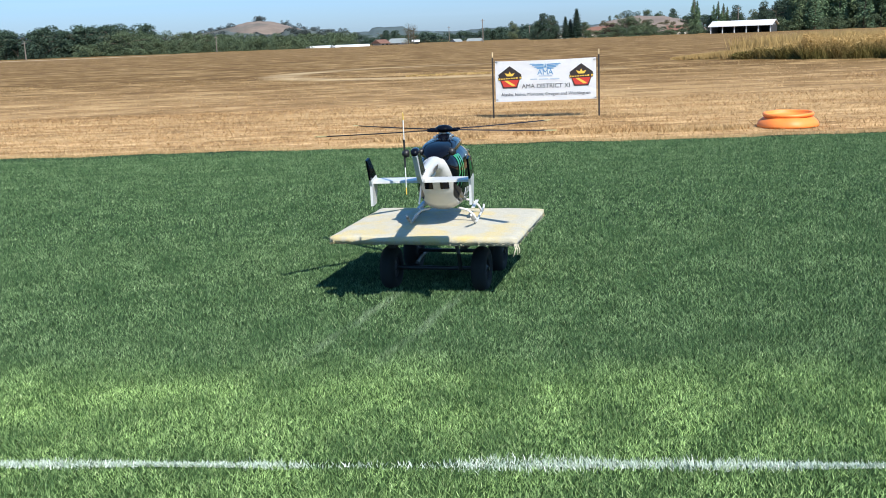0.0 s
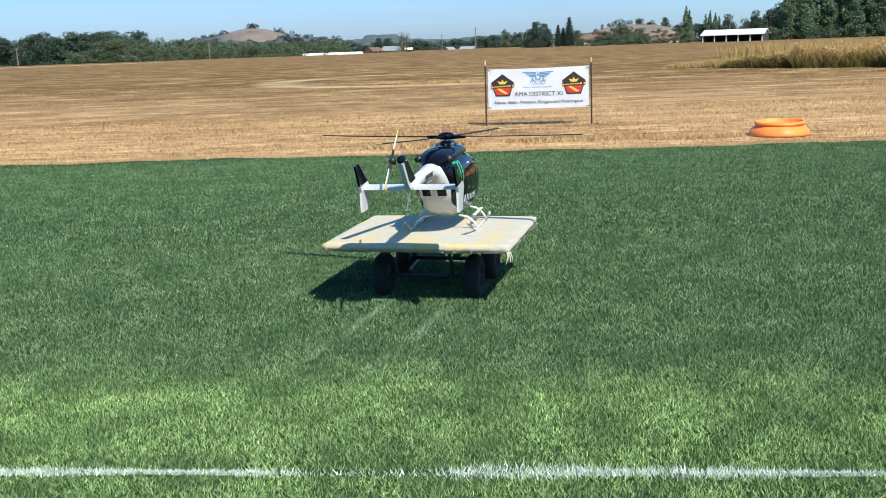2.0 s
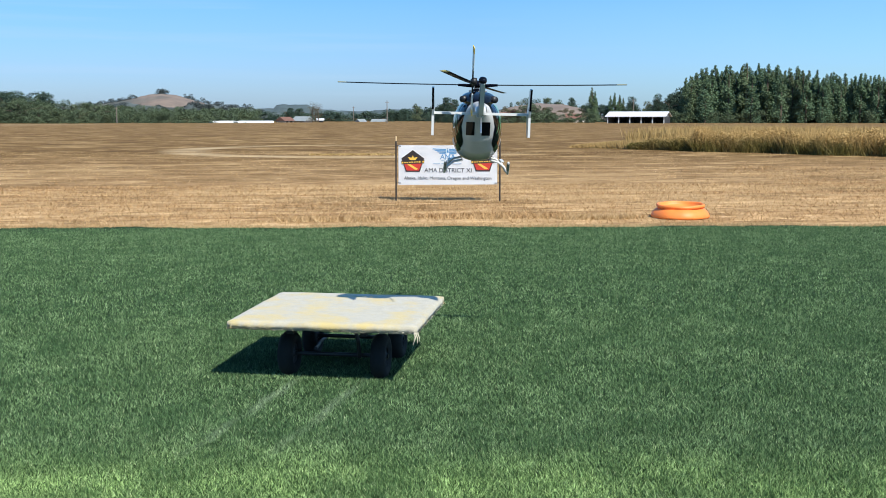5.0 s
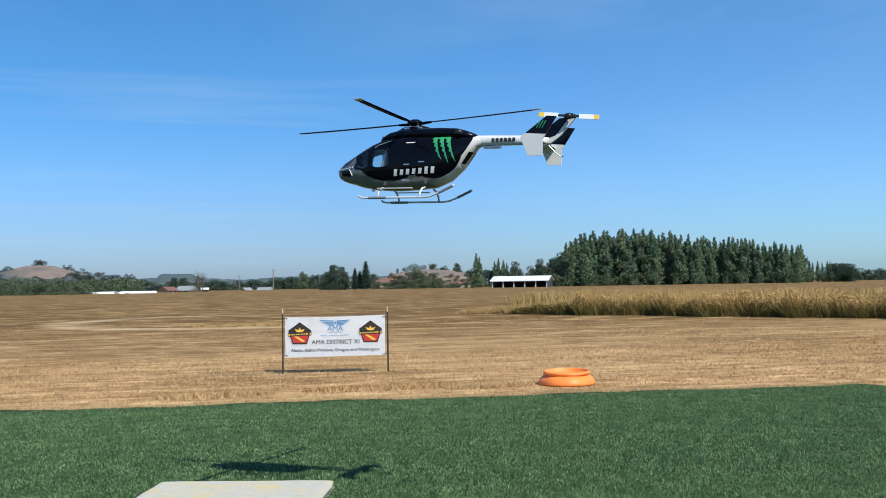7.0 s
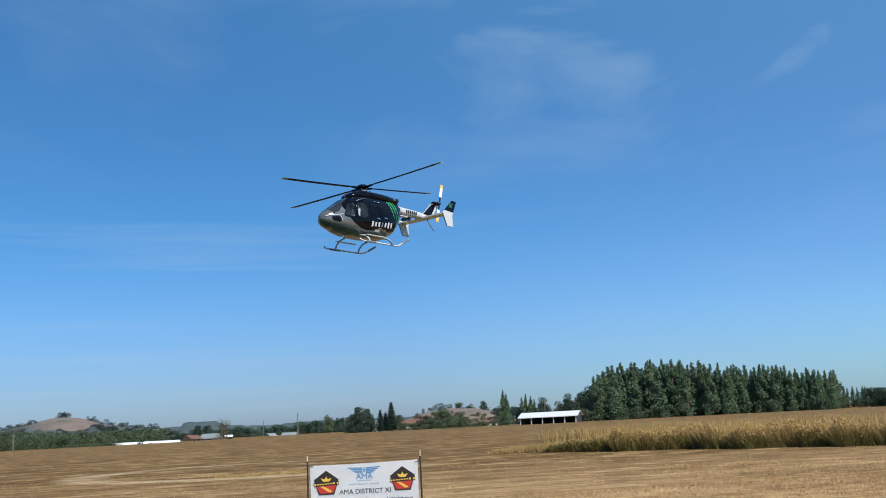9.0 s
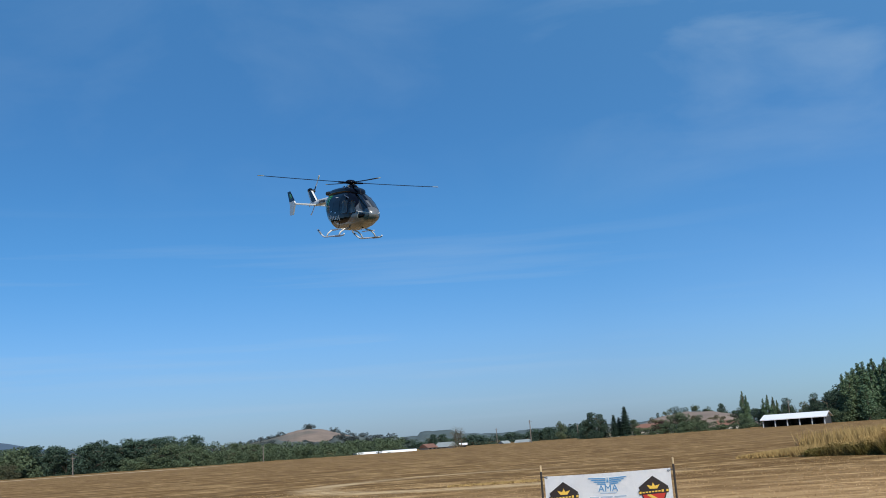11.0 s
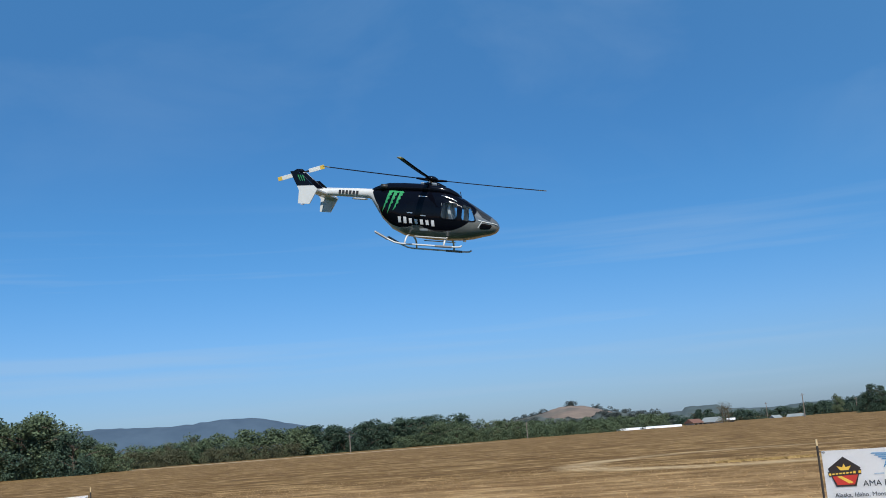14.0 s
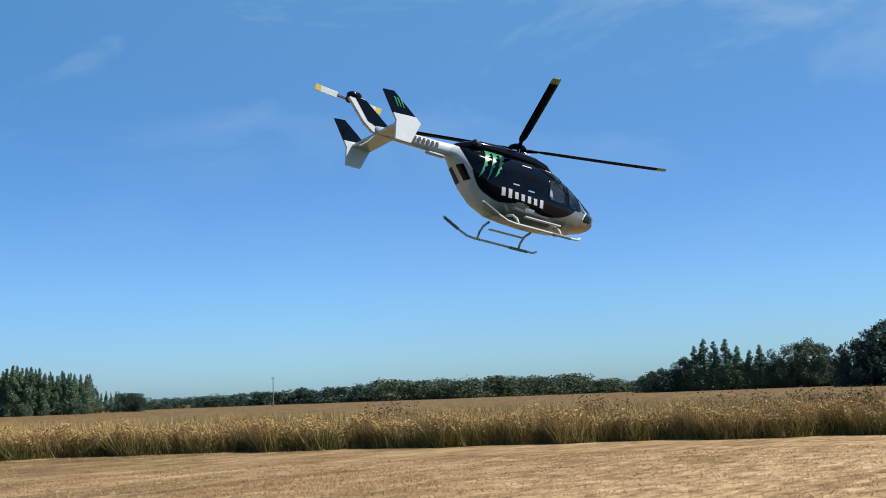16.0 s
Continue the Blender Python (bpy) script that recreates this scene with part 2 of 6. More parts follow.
VINYL = plain("banner_vinyl", (0.95, 0.95, 0.94), 0.45, vary=0.03, scale=2.5)
INK_BLUE = plain("ink_blue", (0.08, 0.26, 0.48), 0.5, vary=0.06)
INK_PALE = plain("ink_pale", (0.42, 0.52, 0.64), 0.5, vary=0.05)
INK_BLACK = plain("ink_black", (0.025, 0.018, 0.016), 0.5, vary=0.1)
INK_RED = plain("ink_red", (0.48, 0.035, 0.025), 0.5, vary=0.08)
INK_GOLD = plain("ink_gold", (0.72, 0.46, 0.07), 0.5, vary=0.08)
STAKE_DARK = plain("stake_dark", (0.030, 0.024, 0.020), 0.7, vary=0.25)
STAKE_PALE = plain("stake_pale", (0.55, 0.42, 0.24), 0.7, vary=0.15)
ROPE = plain("rope", (0.62, 0.56, 0.42), 0.9, vary=0.15, scale=40)
ROOF_WHITE = plain("roof_sheet", (0.74, 0.75, 0.76), 0.4, vary=0.04, scale=0.4)
SHED_POST = plain("shed_post", (0.55, 0.56, 0.57), 0.5, vary=0.08)
SHED_WALL = plain("shed_wall", (0.20, 0.21, 0.22), 0.6, vary=0.1, scale=0.6)
# wall colour darkened to carry the shade under the roof
SHED_SHADED = plain("shed_shade_wall", (0.045, 0.050, 0.058), 0.7, vary=0.15, scale=0.6)
HOUSE_WALL = plain("house_wall", (0.52, 0.49, 0.44), 0.7, vary=0.08, scale=0.5)
HOUSE_ROOF = plain("house_roof", (0.17, 0.085, 0.060), 0.8, vary=0.15, scale=0.6)
HOUSE_ROOF_GREY = plain("house_roof_grey", (0.24, 0.27, 0.27), 0.7, vary=0.12, scale=0.6)
WINDOW_DARK = plain("window_dark", (0.03, 0.035, 0.04), 0.15, vary=0.1)
POLE_WOOD = plain("pole_wood", (0.17, 0.145, 0.125), 0.9, vary=0.2)
GLASS_TINT = plain("tinted_glass", (0.003, 0.0035, 0.006), 0.05, vary=0.1, gloss=0.16)
BRONZE_GLASS = plain("bronze_glass", (0.030, 0.031, 0.030), 0.08, vary=0.15, coat=0.35)
INTERIOR = plain("seat_grey", (0.72, 0.73, 0.72), 0.5, vary=0.3, scale=22)


def soil_lawn():
    n = Nodes("lawn")
    p = n.place()
    x, y, _ = n.split(p)
    big = n.noise(p, 0.55, 4)
    mid = n.noise(p, 3.5, 5, 0.6)
    fine = n.noise(n.mapped(p, (1, 0.6, 1)), 60, 4, 0.7)
    # the strip mown last, nearest to the flight line, is brighter and yellower
    edge = n.math("ADD", n.math("ADD", y, n.math("MULTIPLY", x, 0.10)), n.math("MULTIPLY", big, 0.9))
    strip = n.ramp(edge, 5.05, 5.65, 1.0, 0.0)
    base = n.mix(n.ramp(mid, 0.35, 0.68), (0.013, 0.038, 0.012), (0.032, 0.072, 0.022))
    lime = n.mix(n.ramp(mid, 0.35, 0.68), (0.023, 0.058, 0.011), (0.053, 0.105, 0.024))
    col = n.mix(n.math("MULTIPLY", strip, n.ramp(big, 0.25, 0.6, 0.55, 1.0)), base, lime)
    col = n.mix(n.ramp(fine, 0.35, 0.75, 0.0, 0.6), n.mix(0.5, col, (0.016, 0.032, 0.014)), col)
    n.bump(fine, 0.8, 0.03)
    return n.set(Base_Color=col, Roughness=0.9, Specular_IOR_Level=0.15)


def grass_blades():
    n = Nodes("grass_blades")
    p = n.place()
    x, y, z = n.split(p)
    big = n.noise(p, 0.55, 4)
    mid = n.noise(p, 3.5, 5, 0.6)
    edge = n.math("ADD", n.math("ADD", y, n.math("MULTIPLY", x, 0.10)), n.math("MULTIPLY", big, 0.9))
    strip = n.ramp(edge, 5.05, 5.65, 1.0, 0.0)
    spot = n.noise(p, 1.7, 4, 0.6)
    r = n.island()
    a = n.mix(n.math("POWER", r, 1.6), (0.012, 0.040, 0.014), (0.295, 0.465, 0.205))
    b = n.mix(n.math("POWER", r, 1.4), (0.025, 0.078, 0.014), (0.55, 0.81, 0.30))
    col = n.mix(n.math("MULTIPLY", strip, n.ramp(big, 0.25, 0.6, 0.55, 1.0)), a, b)
    col = n.mix(n.ramp(mid, 0.40, 0.62, 0.0, 0.70), col, n.mix(0.7, col, (0.030, 0.075, 0.026)))
    col = n.mix(n.ramp(spot, 0.44, 0.62, 0.0, 0.75), col, n.mix(0.6, col, (0.045, 0.105, 0.040)))
    # two pale wheel tracks from the cart
    wander = n.math("MULTIPLY", n.math("SUBTRACT", mid, 0.5), 0.12)
    for off in (-0.284, 0.166):
        across = n.math("ADD", n.math("SUBTRACT", x, n.math("ADD", n.math("MULTIPLY", n.math("SUBTRACT", y, 6.6), 0.35), off)), wander)
        line = n.math("MULTIPLY", n.ramp(n.math("ABSOLUTE", across), 0.012, 0.050, 1.0, 0.0), n.math("MULTIPLY", n.ramp(y, 4.9, 5.5), n.ramp(y, 6.7, 6.3)))
        col = n.mix(n.math("MULTIPLY", line, n.ramp(spot, 0.35, 0.6, 0.34, 0.08)), col, (0.42, 0.52, 0.36))
    col = n.mix(n.ramp(r, 0.95, 0.98, 0.0, 0.35), col, (0.52, 0.56, 0.36))
    return n.set(Base_Color=col, Roughness=0.65, Specular_IOR_Level=0.18)


def stubble_ground():
    n = Nodes("stubble")
    p = n.place()
    x, y, _ = n.split(p)
    rows = n.noise(n.mapped(p, (0.035, 0.55, 1), (0, 0, radians(2.5))), 1.0, 5, 0.6, 0.3)
    fine = n.noise(n.mapped(p, (0.25, 2.6, 1), (0, 0, radians(2.0))), 2.2, 6, 0.7)
    # the headland along the uncut strip was cut in its own direction
    head = n.ramp(n.math("ADD", n.math("MULTIPLY", n.math("SUBTRACT", x, 28.0), 0.84), n.math("MULTIPLY", n.math("SUBTRACT", y, 32.0), 0.54)), -26.0, -18.0)
    head = n.math("MULTIPLY", head, n.ramp(y, 44.0, 34.0))
    rows = n.mix(head, rows, n.noise(n.mapped(p, (0.045, 0.60, 1), (0, 0, radians(57))), 1.0, 5, 0.6, 0.3))
    fine = n.mix(head, fine, n.noise(n.mapped(p, (0.30, 2.6, 1), (0, 0, radians(57))), 2.2, 6, 0.7))
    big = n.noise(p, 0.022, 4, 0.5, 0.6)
    # the dimmer look of the distant field is put into its colour
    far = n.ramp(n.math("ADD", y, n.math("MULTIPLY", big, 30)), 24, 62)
    lines = n.noise(n.mapped(p, (0.05, 1.35, 1), (0, 0, radians(1.5))), 1.0, 4, 0.6, 0.2)
    chaff = n.noise(n.mapped(p, (1.3, 5.5, 1), (0, 0, radians(4.0))), 2.4, 5, 0.75)
    lines = n.mix(head, lines, n.noise(n.mapped(p, (0.09, 1.5, 1), (0, 0, radians(57))), 1.0, 5, 0.65, 0.2))
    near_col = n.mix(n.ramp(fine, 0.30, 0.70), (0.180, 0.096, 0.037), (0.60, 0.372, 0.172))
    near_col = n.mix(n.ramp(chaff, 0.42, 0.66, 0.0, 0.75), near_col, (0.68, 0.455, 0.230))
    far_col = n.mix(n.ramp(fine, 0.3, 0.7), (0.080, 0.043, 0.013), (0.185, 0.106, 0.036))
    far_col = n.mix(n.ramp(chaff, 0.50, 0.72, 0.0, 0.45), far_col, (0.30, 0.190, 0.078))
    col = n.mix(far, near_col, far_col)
    broken = n.noise(n.mapped(p, (0.10, 0.30, 1)), 1.0, 5, 0.65, 0.8)
    streak = n.ramp(broken, 0.40, 0.62)
    col = n.mix(n.math("MULTIPLY", n.ramp(lines, 0.47, 0.60, 0.0, 0.65), streak), col, n.mix(far, (0.64, 0.445, 0.235), (0.30, 0.190, 0.075)))
    col = n.mix(n.math("MULTIPLY", n.ramp(rows, 0.50, 0.68, 0.0, 0.6), streak), col, n.mix(far, (0.62, 0.425, 0.215), (0.34, 0.225, 0.098)))
    col = n.mix(n.math("MULTIPLY", n.ramp(rows, 0.46, 0.34, 0.0, 0.55), n.ramp(broken, 0.62, 0.42)), col, (0.120, 0.068, 0.026))
    col = n.mix(n.ramp(big, 0.55, 0.75, 0.0, 0.4), col, (0.16, 0.100, 0.038))
    wide = n.noise(n.mapped(p, (0.13, 0.27, 1), (0, 0, radians(3.0))), 1.0, 7, 0.74, 0.5)
    col = n.mix(n.ramp(wide, 0.53, 0.64, 0.0, 0.62), col, n.mix(far, (0.62, 0.425, 0.215), (0.40, 0.270, 0.125)))
    col = n.mix(n.ramp(wide, 0.46, 0.36, 0.0, 0.55), col, n.mix(far, (0.150, 0.084, 0.032), (0.095, 0.055, 0.019)))
    # loose straw lies in pale tufts between darker bare soil
    tuft = n.mix(far, n.noise(n.mapped(p, (1.1, 2.3, 1), (0, 0, radians(3.0))), 1.0, 6, 0.74, 0.3), n.noise(n.mapped(p, (0.36, 0.60, 1), (0, 0, radians(3.0))), 1.0, 7, 0.76, 0.3))
    col = n.mix(n.ramp(tuft, 0.53, 0.60, 0.0, 0.85), col, n.mix(far, (0.72, 0.49, 0.255), (0.43, 0.285, 0.132)))
    col = n.mix(n.ramp(tuft, 0.49, 0.39, 0.0, 0.78), col, n.mix(far, (0.165, 0.088, 0.032), (0.090, 0.050, 0.017)))
    # trampled dark patches and pale scattered straw
    worn = n.noise(n.mapped(p, (0.11, 0.60, 1), (0, 0, radians(3.0))), 1.0, 7, 0.72, 0.6)
    col = n.mix(n.ramp(worn, 0.52, 0.64, 0.0, 0.40), col, (0.120, 0.066, 0.024))
    col = n.mix(n.ramp(worn, 0.42, 0.34, 0.0, 0.50), col, n.mix(far, (0.62, 0.43, 0.22), (0.38, 0.255, 0.115)))
    # the old swath that the baler turned on
    dx = n.math("MULTIPLY", n.math("SUBTRACT", x, 0.8), 0.112)
    dy = n.math("MULTIPLY", n.math("SUBTRACT", y, 54.0), 0.105)
    ring = n.math("SQRT", n.math("ADD", n.math("MULTIPLY", dx, dx), n.math("MULTIPLY", dy, dy)))
    ring = n.math("ADD", ring, n.math("MULTIPLY", n.math("SUBTRACT", fine, 0.5), 0.25))
    swath = n.math("MULTIPLY", n.ramp(n.math("ABSOLUTE", n.math("SUBTRACT", ring, 1.0)), 0.05, 0.16, 1.0, 0.0), n.ramp(n.math("SUBTRACT", x, n.math("MULTIPLY", n.ramp(y, 54.0, 46.0), 7.0)), -2.0, 6.0, 1.0, 0.0))
    col = n.mix(n.math("MULTIPLY", swath, n.ramp(lines, 0.36, 0.62, 0.12, 0.70)), col, (0.60, 0.46, 0.27))
    # pale farm track along the foot of the western woods
    track = n.math("ABSOLUTE", n.math("SUBTRACT", n.math("ADD", y, n.math("MULTIPLY", x, -0.30)), 262.0))
    col = n.mix(n.math("MULTIPLY", n.ramp(track, 5.0, 9.0, 0.8, 0.0), n.ramp(x, -50.0, -75.0)), col, (0.50, 0.40, 0.27))
    n.bump(fine, 0.7, 0.06)
    return n.set(Base_Color=col, Roughness=0.95, Specular_IOR_Level=0.1)


def straw():
    n = Nodes("straw")
    r = n.island()
    lines = n.noise(n.mapped(n.place(), (0.05, 1.35, 1), (0, 0, radians(1.5))), 1.0, 4, 0.6, 0.2)
    col = n.mix(r, (0.18, 0.096, 0.038), (0.60, 0.385, 0.180))
    return n.set(Base_Color=n.mix(n.ramp(lines, 0.46, 0.56), col, n.mix(r, (0.34, 0.225, 0.10), (0.62, 0.44, 0.235))), Roughness=0.8, Specular_IOR_Level=0.2)


def tall_grass_mat():
    n = Nodes("tall_grass")
    _, _, z = n.split(n.place())
    r = n.island()
    patch = n.noise(n.place(), 0.45, 5, 0.65)
    wide = n.noise(n.place(), 0.17, 3, 0.5)
    low = n.mix(r, (0.070, 0.064, 0.014), (0.260, 0.215, 0.068))
    low = n.mix(n.ramp(patch, 0.50, 0.66, 0.0, 0.8), low, n.mix(r, (0.20, 0.135, 0.048), (0.42, 0.30, 0.120)))
    low = n.mix(n.ramp(wide, 0.52, 0.62, 0.0, 0.55), low, n.mix(r, (0.075, 0.088, 0.020), (0.210, 0.205, 0.058)))
    top = n.mix(r, (0.36, 0.235, 0.085), (0.54, 0.37, 0.155))
    rim = n.math("ADD", n.math("ADD", z, n.math("MULTIPLY", r, 0.30)), n.math("MULTIPLY", patch, 0.35))
    return n.set(Base_Color=n.mix(n.ramp(rim, 0.68, 1.12), low, top), Roughness=0.8, Specular_IOR_Level=0.2)


def dry_reeds():
    n = Nodes("dry_seed_heads")
    r = n.island()
    patch = n.noise(n.place(), 0.12, 4, 0.6)
    col = n.mix(r, (0.36, 0.240, 0.092), (0.47, 0.325, 0.135))
    return n.set(Base_Color=n.mix(n.ramp(patch, 0.45, 0.62, 0.0, 0.5), col, (0.26, 0.195, 0.080)), Roughness=0.85, Specular_IOR_Level=0.2)


def hill_grass():
    n = Nodes("hill_grass")
    p = n.place()
    big = n.noise(p, 0.006, 5, 0.6)
    mid = n.noise(p, 0.05, 5, 0.65)
    col = n.mix(n.ramp(mid, 0.35, 0.65), (0.150, 0.115, 0.092), (0.225, 0.172, 0.132))
    col = n.mix(n.ramp(big, 0.53, 0.60), col, (0.085, 0.090, 0.075))
    return n.set(Base_Color=col, Roughness=0.95)


def hazed_ridge():
    n = Nodes("hazed_ridge")
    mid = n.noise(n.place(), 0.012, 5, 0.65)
    # the blue is aerial haze painted into the ridge's colour
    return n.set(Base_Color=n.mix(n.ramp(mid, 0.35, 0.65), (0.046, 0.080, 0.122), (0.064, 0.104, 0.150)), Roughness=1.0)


def carpet():
    n = Nodes("carpet")
    co = n.coords()
    big = n.noise(co, 4.0, 5, 0.62)
    mid = n.noise(co, 14, 5, 0.7)
    fine = n.noise(co, 190, 3, 0.7)
    col = n.mix(n.ramp(mid, 0.3, 0.7), (0.41, 0.39, 0.30), (0.57, 0.54, 0.43))
    col = n.mix(n.ramp(big, 0.45, 0.60, 0.0, 0.85), col, (0.62, 0.48, 0.15))
    col = n.mix(n.ramp(fine, 0.4, 0.75, 0.35, 0.0), col, (0.36, 0.31, 0.22))
    n.bump(fine, 0.7, 0.006)
    return n.set(Base_Color=col, Roughness=1.0, Sheen_Weight=0.3)


def paint_line():
    n = Nodes("chalk_line")
    r = n.island()
    return n.set(Base_Color=n.mix(r, (0.28, 0.40, 0.28), (0.74, 0.80, 0.75)), Roughness=0.8)


U = 0.468  # metres to one unit of the helicopter's own drawing
DATUM = 1.38


def livery():
    """Black cabin with a curved edge over a silver nose and belly and a white tail end."""
    n = Nodes("helicopter_livery")
    co = n.coords()
    x, y, z = n.split(co)
    x = n.math("DIVIDE", x, U)
    z = n.math("SUBTRACT", n.math("DIVIDE", z, U), DATUM)
    hump = n.math("POWER", 2.718, n.math("MULTIPLY", n.math("POWER", n.math("ABSOLUTE", n.math("MULTIPLY", n.math("ADD", x, 0.12), 4.2)), 2.0), -1.0))
    deep = n.math("SUBTRACT", 0.645, n.math("MULTIPLY", hump, 0.095))
    along = n.math("POWER", n.math("ABSOLUTE", n.math("DIVIDE", n.math("SUBTRACT", n.math("ADD", x, n.math("MULTIPLY", n.ramp(z, -0.66, -0.40), 0.13)), 0.030), 0.975)), 3.0)
    torn = n.noise(n.mapped(co, (1, 1, 1.6)), 34, 4, 0.7)
    z = n.math("ADD", z, n.math("MULTIPLY", n.math("MULTIPLY", n.math("SUBTRACT", torn, 0.5), 0.16), hump))
    down = n.math("POWER", n.math("MAXIMUM", n.math("DIVIDE", n.math("SUBTRACT", -0.44, z), deep), 0.0), 2.3)
    black = n.ramp(n.math("ADD", along, down), 0.985, 1.015, 1.0, 0.0)
    rear = n.ramp(x, -0.35, -0.62)
    grime = n.noise(co, 9, 5)
    silver = n.mix(n.ramp(grime, 0.3, 0.7), (0.165, 0.174, 0.176), (0.24, 0.248, 0.248))
    white = n.mix(n.ramp(grime, 0.3, 0.7), (0.52, 0.515, 0.50), (0.60, 0.595, 0.575))
    col = n.mix(black, n.mix(rear, silver, white), (0.0025, 0.003, 0.006))
    metal = n.math("MULTIPLY", n.math("SUBTRACT", 1.0, black), n.math("MULTIPLY", n.math("SUBTRACT", 1.0, rear), 0.5))
    return n.set(Base_Color=col, Metallic=metal, Roughness=n.ramp(black, 0, 1, 0.24, 0.06), Specular_IOR_Level=n.ramp(black, 0, 1, 0.45, 0.16))


def clear_glass():
    n = Nodes("clear_glass")
    t = n.tree
    see = t.nodes.new("ShaderNodeBsdfTransparent")
    see.inputs["Color"].default_value = (0.86, 0.89, 0.90, 1)
    gloss = t.nodes.new("ShaderNodeBsdfGlossy")
    gloss.inputs["Roughness"].default_value = 0.03
    fres = t.nodes.new("ShaderNodeFresnel")
    fres.inputs["IOR"].default_value = 1.5
    mix = t.nodes.new("ShaderNodeMixShader")
    n.link(fres.outputs[0], mix.inputs[0])
    n.link(see.outputs[0], mix.inputs[1])
    n.link(gloss.outputs[0], mix.inputs[2])
    n.link(mix.outputs[0], n.out.inputs["Surface"])
    t.nodes.remove(n.bsdf)
    return n.mat


CLEAR_GLASS = clear_glass()
SCRUB_WOOD = plain("scrub_wood", (0.070, 0.088, 0.082), 1.0, vary=0.45, scale=0.03)
# grey-blue haze is put into the colour of these far woods
HAZE_WOOD = plain("woods_haze_tint", (0.060, 0.085, 0.085), 1.0, vary=0.35, scale=0.02)
LAWN, BLADES, STUBBLE, STRAW = soil_lawn(), grass_blades(), stubble_ground(), straw()
TALL_GRASS, HILL_GRASS, FAR_RIDGE = tall_grass_mat(), hill_grass(), hazed_ridge()
SEED_HEADS = dry_reeds()
CARPET, CHALK, LIVERY = carpet(), paint_line(), livery()


# ---- shapes ----
def mesh(name, verts, faces, material, smooth=False):
    me = bpy.data.meshes.new(name)
    me.from_pydata([tuple(v) for v in verts], [], [tuple(f) for f in faces])
    me.materials.append(material)
    if smooth:
        me.polygons.foreach_set("use_smooth", [True] * len(me.polygons))
    me.update()
    return me


def part(name, shape, material, parent, label="", smooth=False):
    """One mesh object under a thing or a part; shape is a bmesh or (verts, faces)."""
    if isinstance(shape, bmesh.types.BMesh):
        me = bpy.data.meshes.new(name)
        bmesh.ops.recalc_face_normals(shape, faces=shape.faces)
        shape.to_mesh(me)
        shape.free()
        me.materials.append(material)
        if smooth:
            me.polygons.foreach_set("use_smooth", [True] * len(me.polygons))
    else:
        me = mesh(name, *shape, material, smooth)
    ob = new(name, me)
    ob.parent = parent
    return tagged(ob, label) if label else ob


def thing(name, m, label, category, group="", kind=""):
    ob = new(name)
    ob.empty_display_size = 0.1
    ob.matrix_basis = m
    return tagged(ob, label, category, group, kind)


def box(size, at=(0, 0, 0), turn=(0, 0, 0), bevel=0.0, bm=None):
    bm = bm or bmesh.new()
    m = pose(*at, *turn) @ Matrix.Diagonal((*size, 1))
    made = bmesh.ops.create_cube(bm, size=1, matrix=m)
    if bevel:
        edges = list({e for v in made["verts"] for e in v.link_edges})
        bmesh.ops.bevel(bm, geom=edges, offset=bevel, segments=2, affect="EDGES", profile=0.6)
    return bm


def tube(points, radius, sides=10, bm=None, flat=1.0):
    """A round bar along a line of points, with closed ends; radius may be a list."""
    bm = bm or bmesh.new()
    pts = [Vector(p) for p in points]
    radii = radius if isinstance(radius, (list, tuple)) else [radius] * len(pts)
    rings, side = [], None
    for i, p in enumerate(pts):
        way = (pts[min(i + 1, len(pts) - 1)] - pts[max(i - 1, 0)]).normalized()
        if side is None:
            side = way.cross(Vector((0, 0, 1)) if abs(way.z) < 0.9 else Vector((1, 0, 0))).normalized()
        side = (side - way * side.dot(way)).normalized()
        up = side.cross(way)
        rings.append([bm.verts.new(p + (side * math.cos(a) + up * (flat * math.sin(a))) * radii[i]) for a in (2 * math.pi * k / sides for k in range(sides))])
    for a, b in zip(rings, rings[1:]):
        for k in range(sides):
            bm.faces.new((a[k], a[(k + 1) % sides], b[(k + 1) % sides], b[k]))
    bm.faces.new(rings[0][::-1])
    bm.faces.new(rings[-1])
    return bm


def lathe(profile, sides=32, m=Matrix()):
    """A turned shape from (radius, height) rows."""
    bm = bmesh.new()
    rings = [[bm.verts.new(m @ Vector((r * math.cos(a), r * math.sin(a), z))) for a in (2 * math.pi * k / sides for k in range(sides))] for r, z in profile]
    for a, b in zip(rings, rings[1:]):
        for k in range(sides):
            bm.faces.new((a[k], a[(k + 1) % sides], b[(k + 1) % sides], b[k]))
    return bm


def slab(outline, thick, at=0.0, axis="y"):
    """A flat plate with a given outline, in the x-z plane (axis y) or the x-y plane (axis z)."""
    bm = bmesh.new()
    if axis == "y":
        rows = [[bm.verts.new((a, at + d, b)) for a, b in outline] for d in (-thick / 2, thick / 2)]
    else:
        rows = [[bm.verts.new((a, b, at + d)) for a, b in outline] for d in (-thick / 2, thick / 2)]
    n = len(outline)
    bm.faces.new(rows[0])
    bm.faces.new(rows[1][::-1])
    for k in range(n):
        bm.faces.new((rows[0][k], rows[0][(k + 1) % n], rows[1][(k + 1) % n], rows[1][k]))
    return bm


def joined(*shapes):
    """Several bmeshes as one."""
    out = bmesh.new()
    for s in shapes:
        me = bpy.data.meshes.new("tmp")
        s.to_mesh(me)
        out.from_mesh(me)
        s.free()
        bpy.data.meshes.remove(me)
    return out


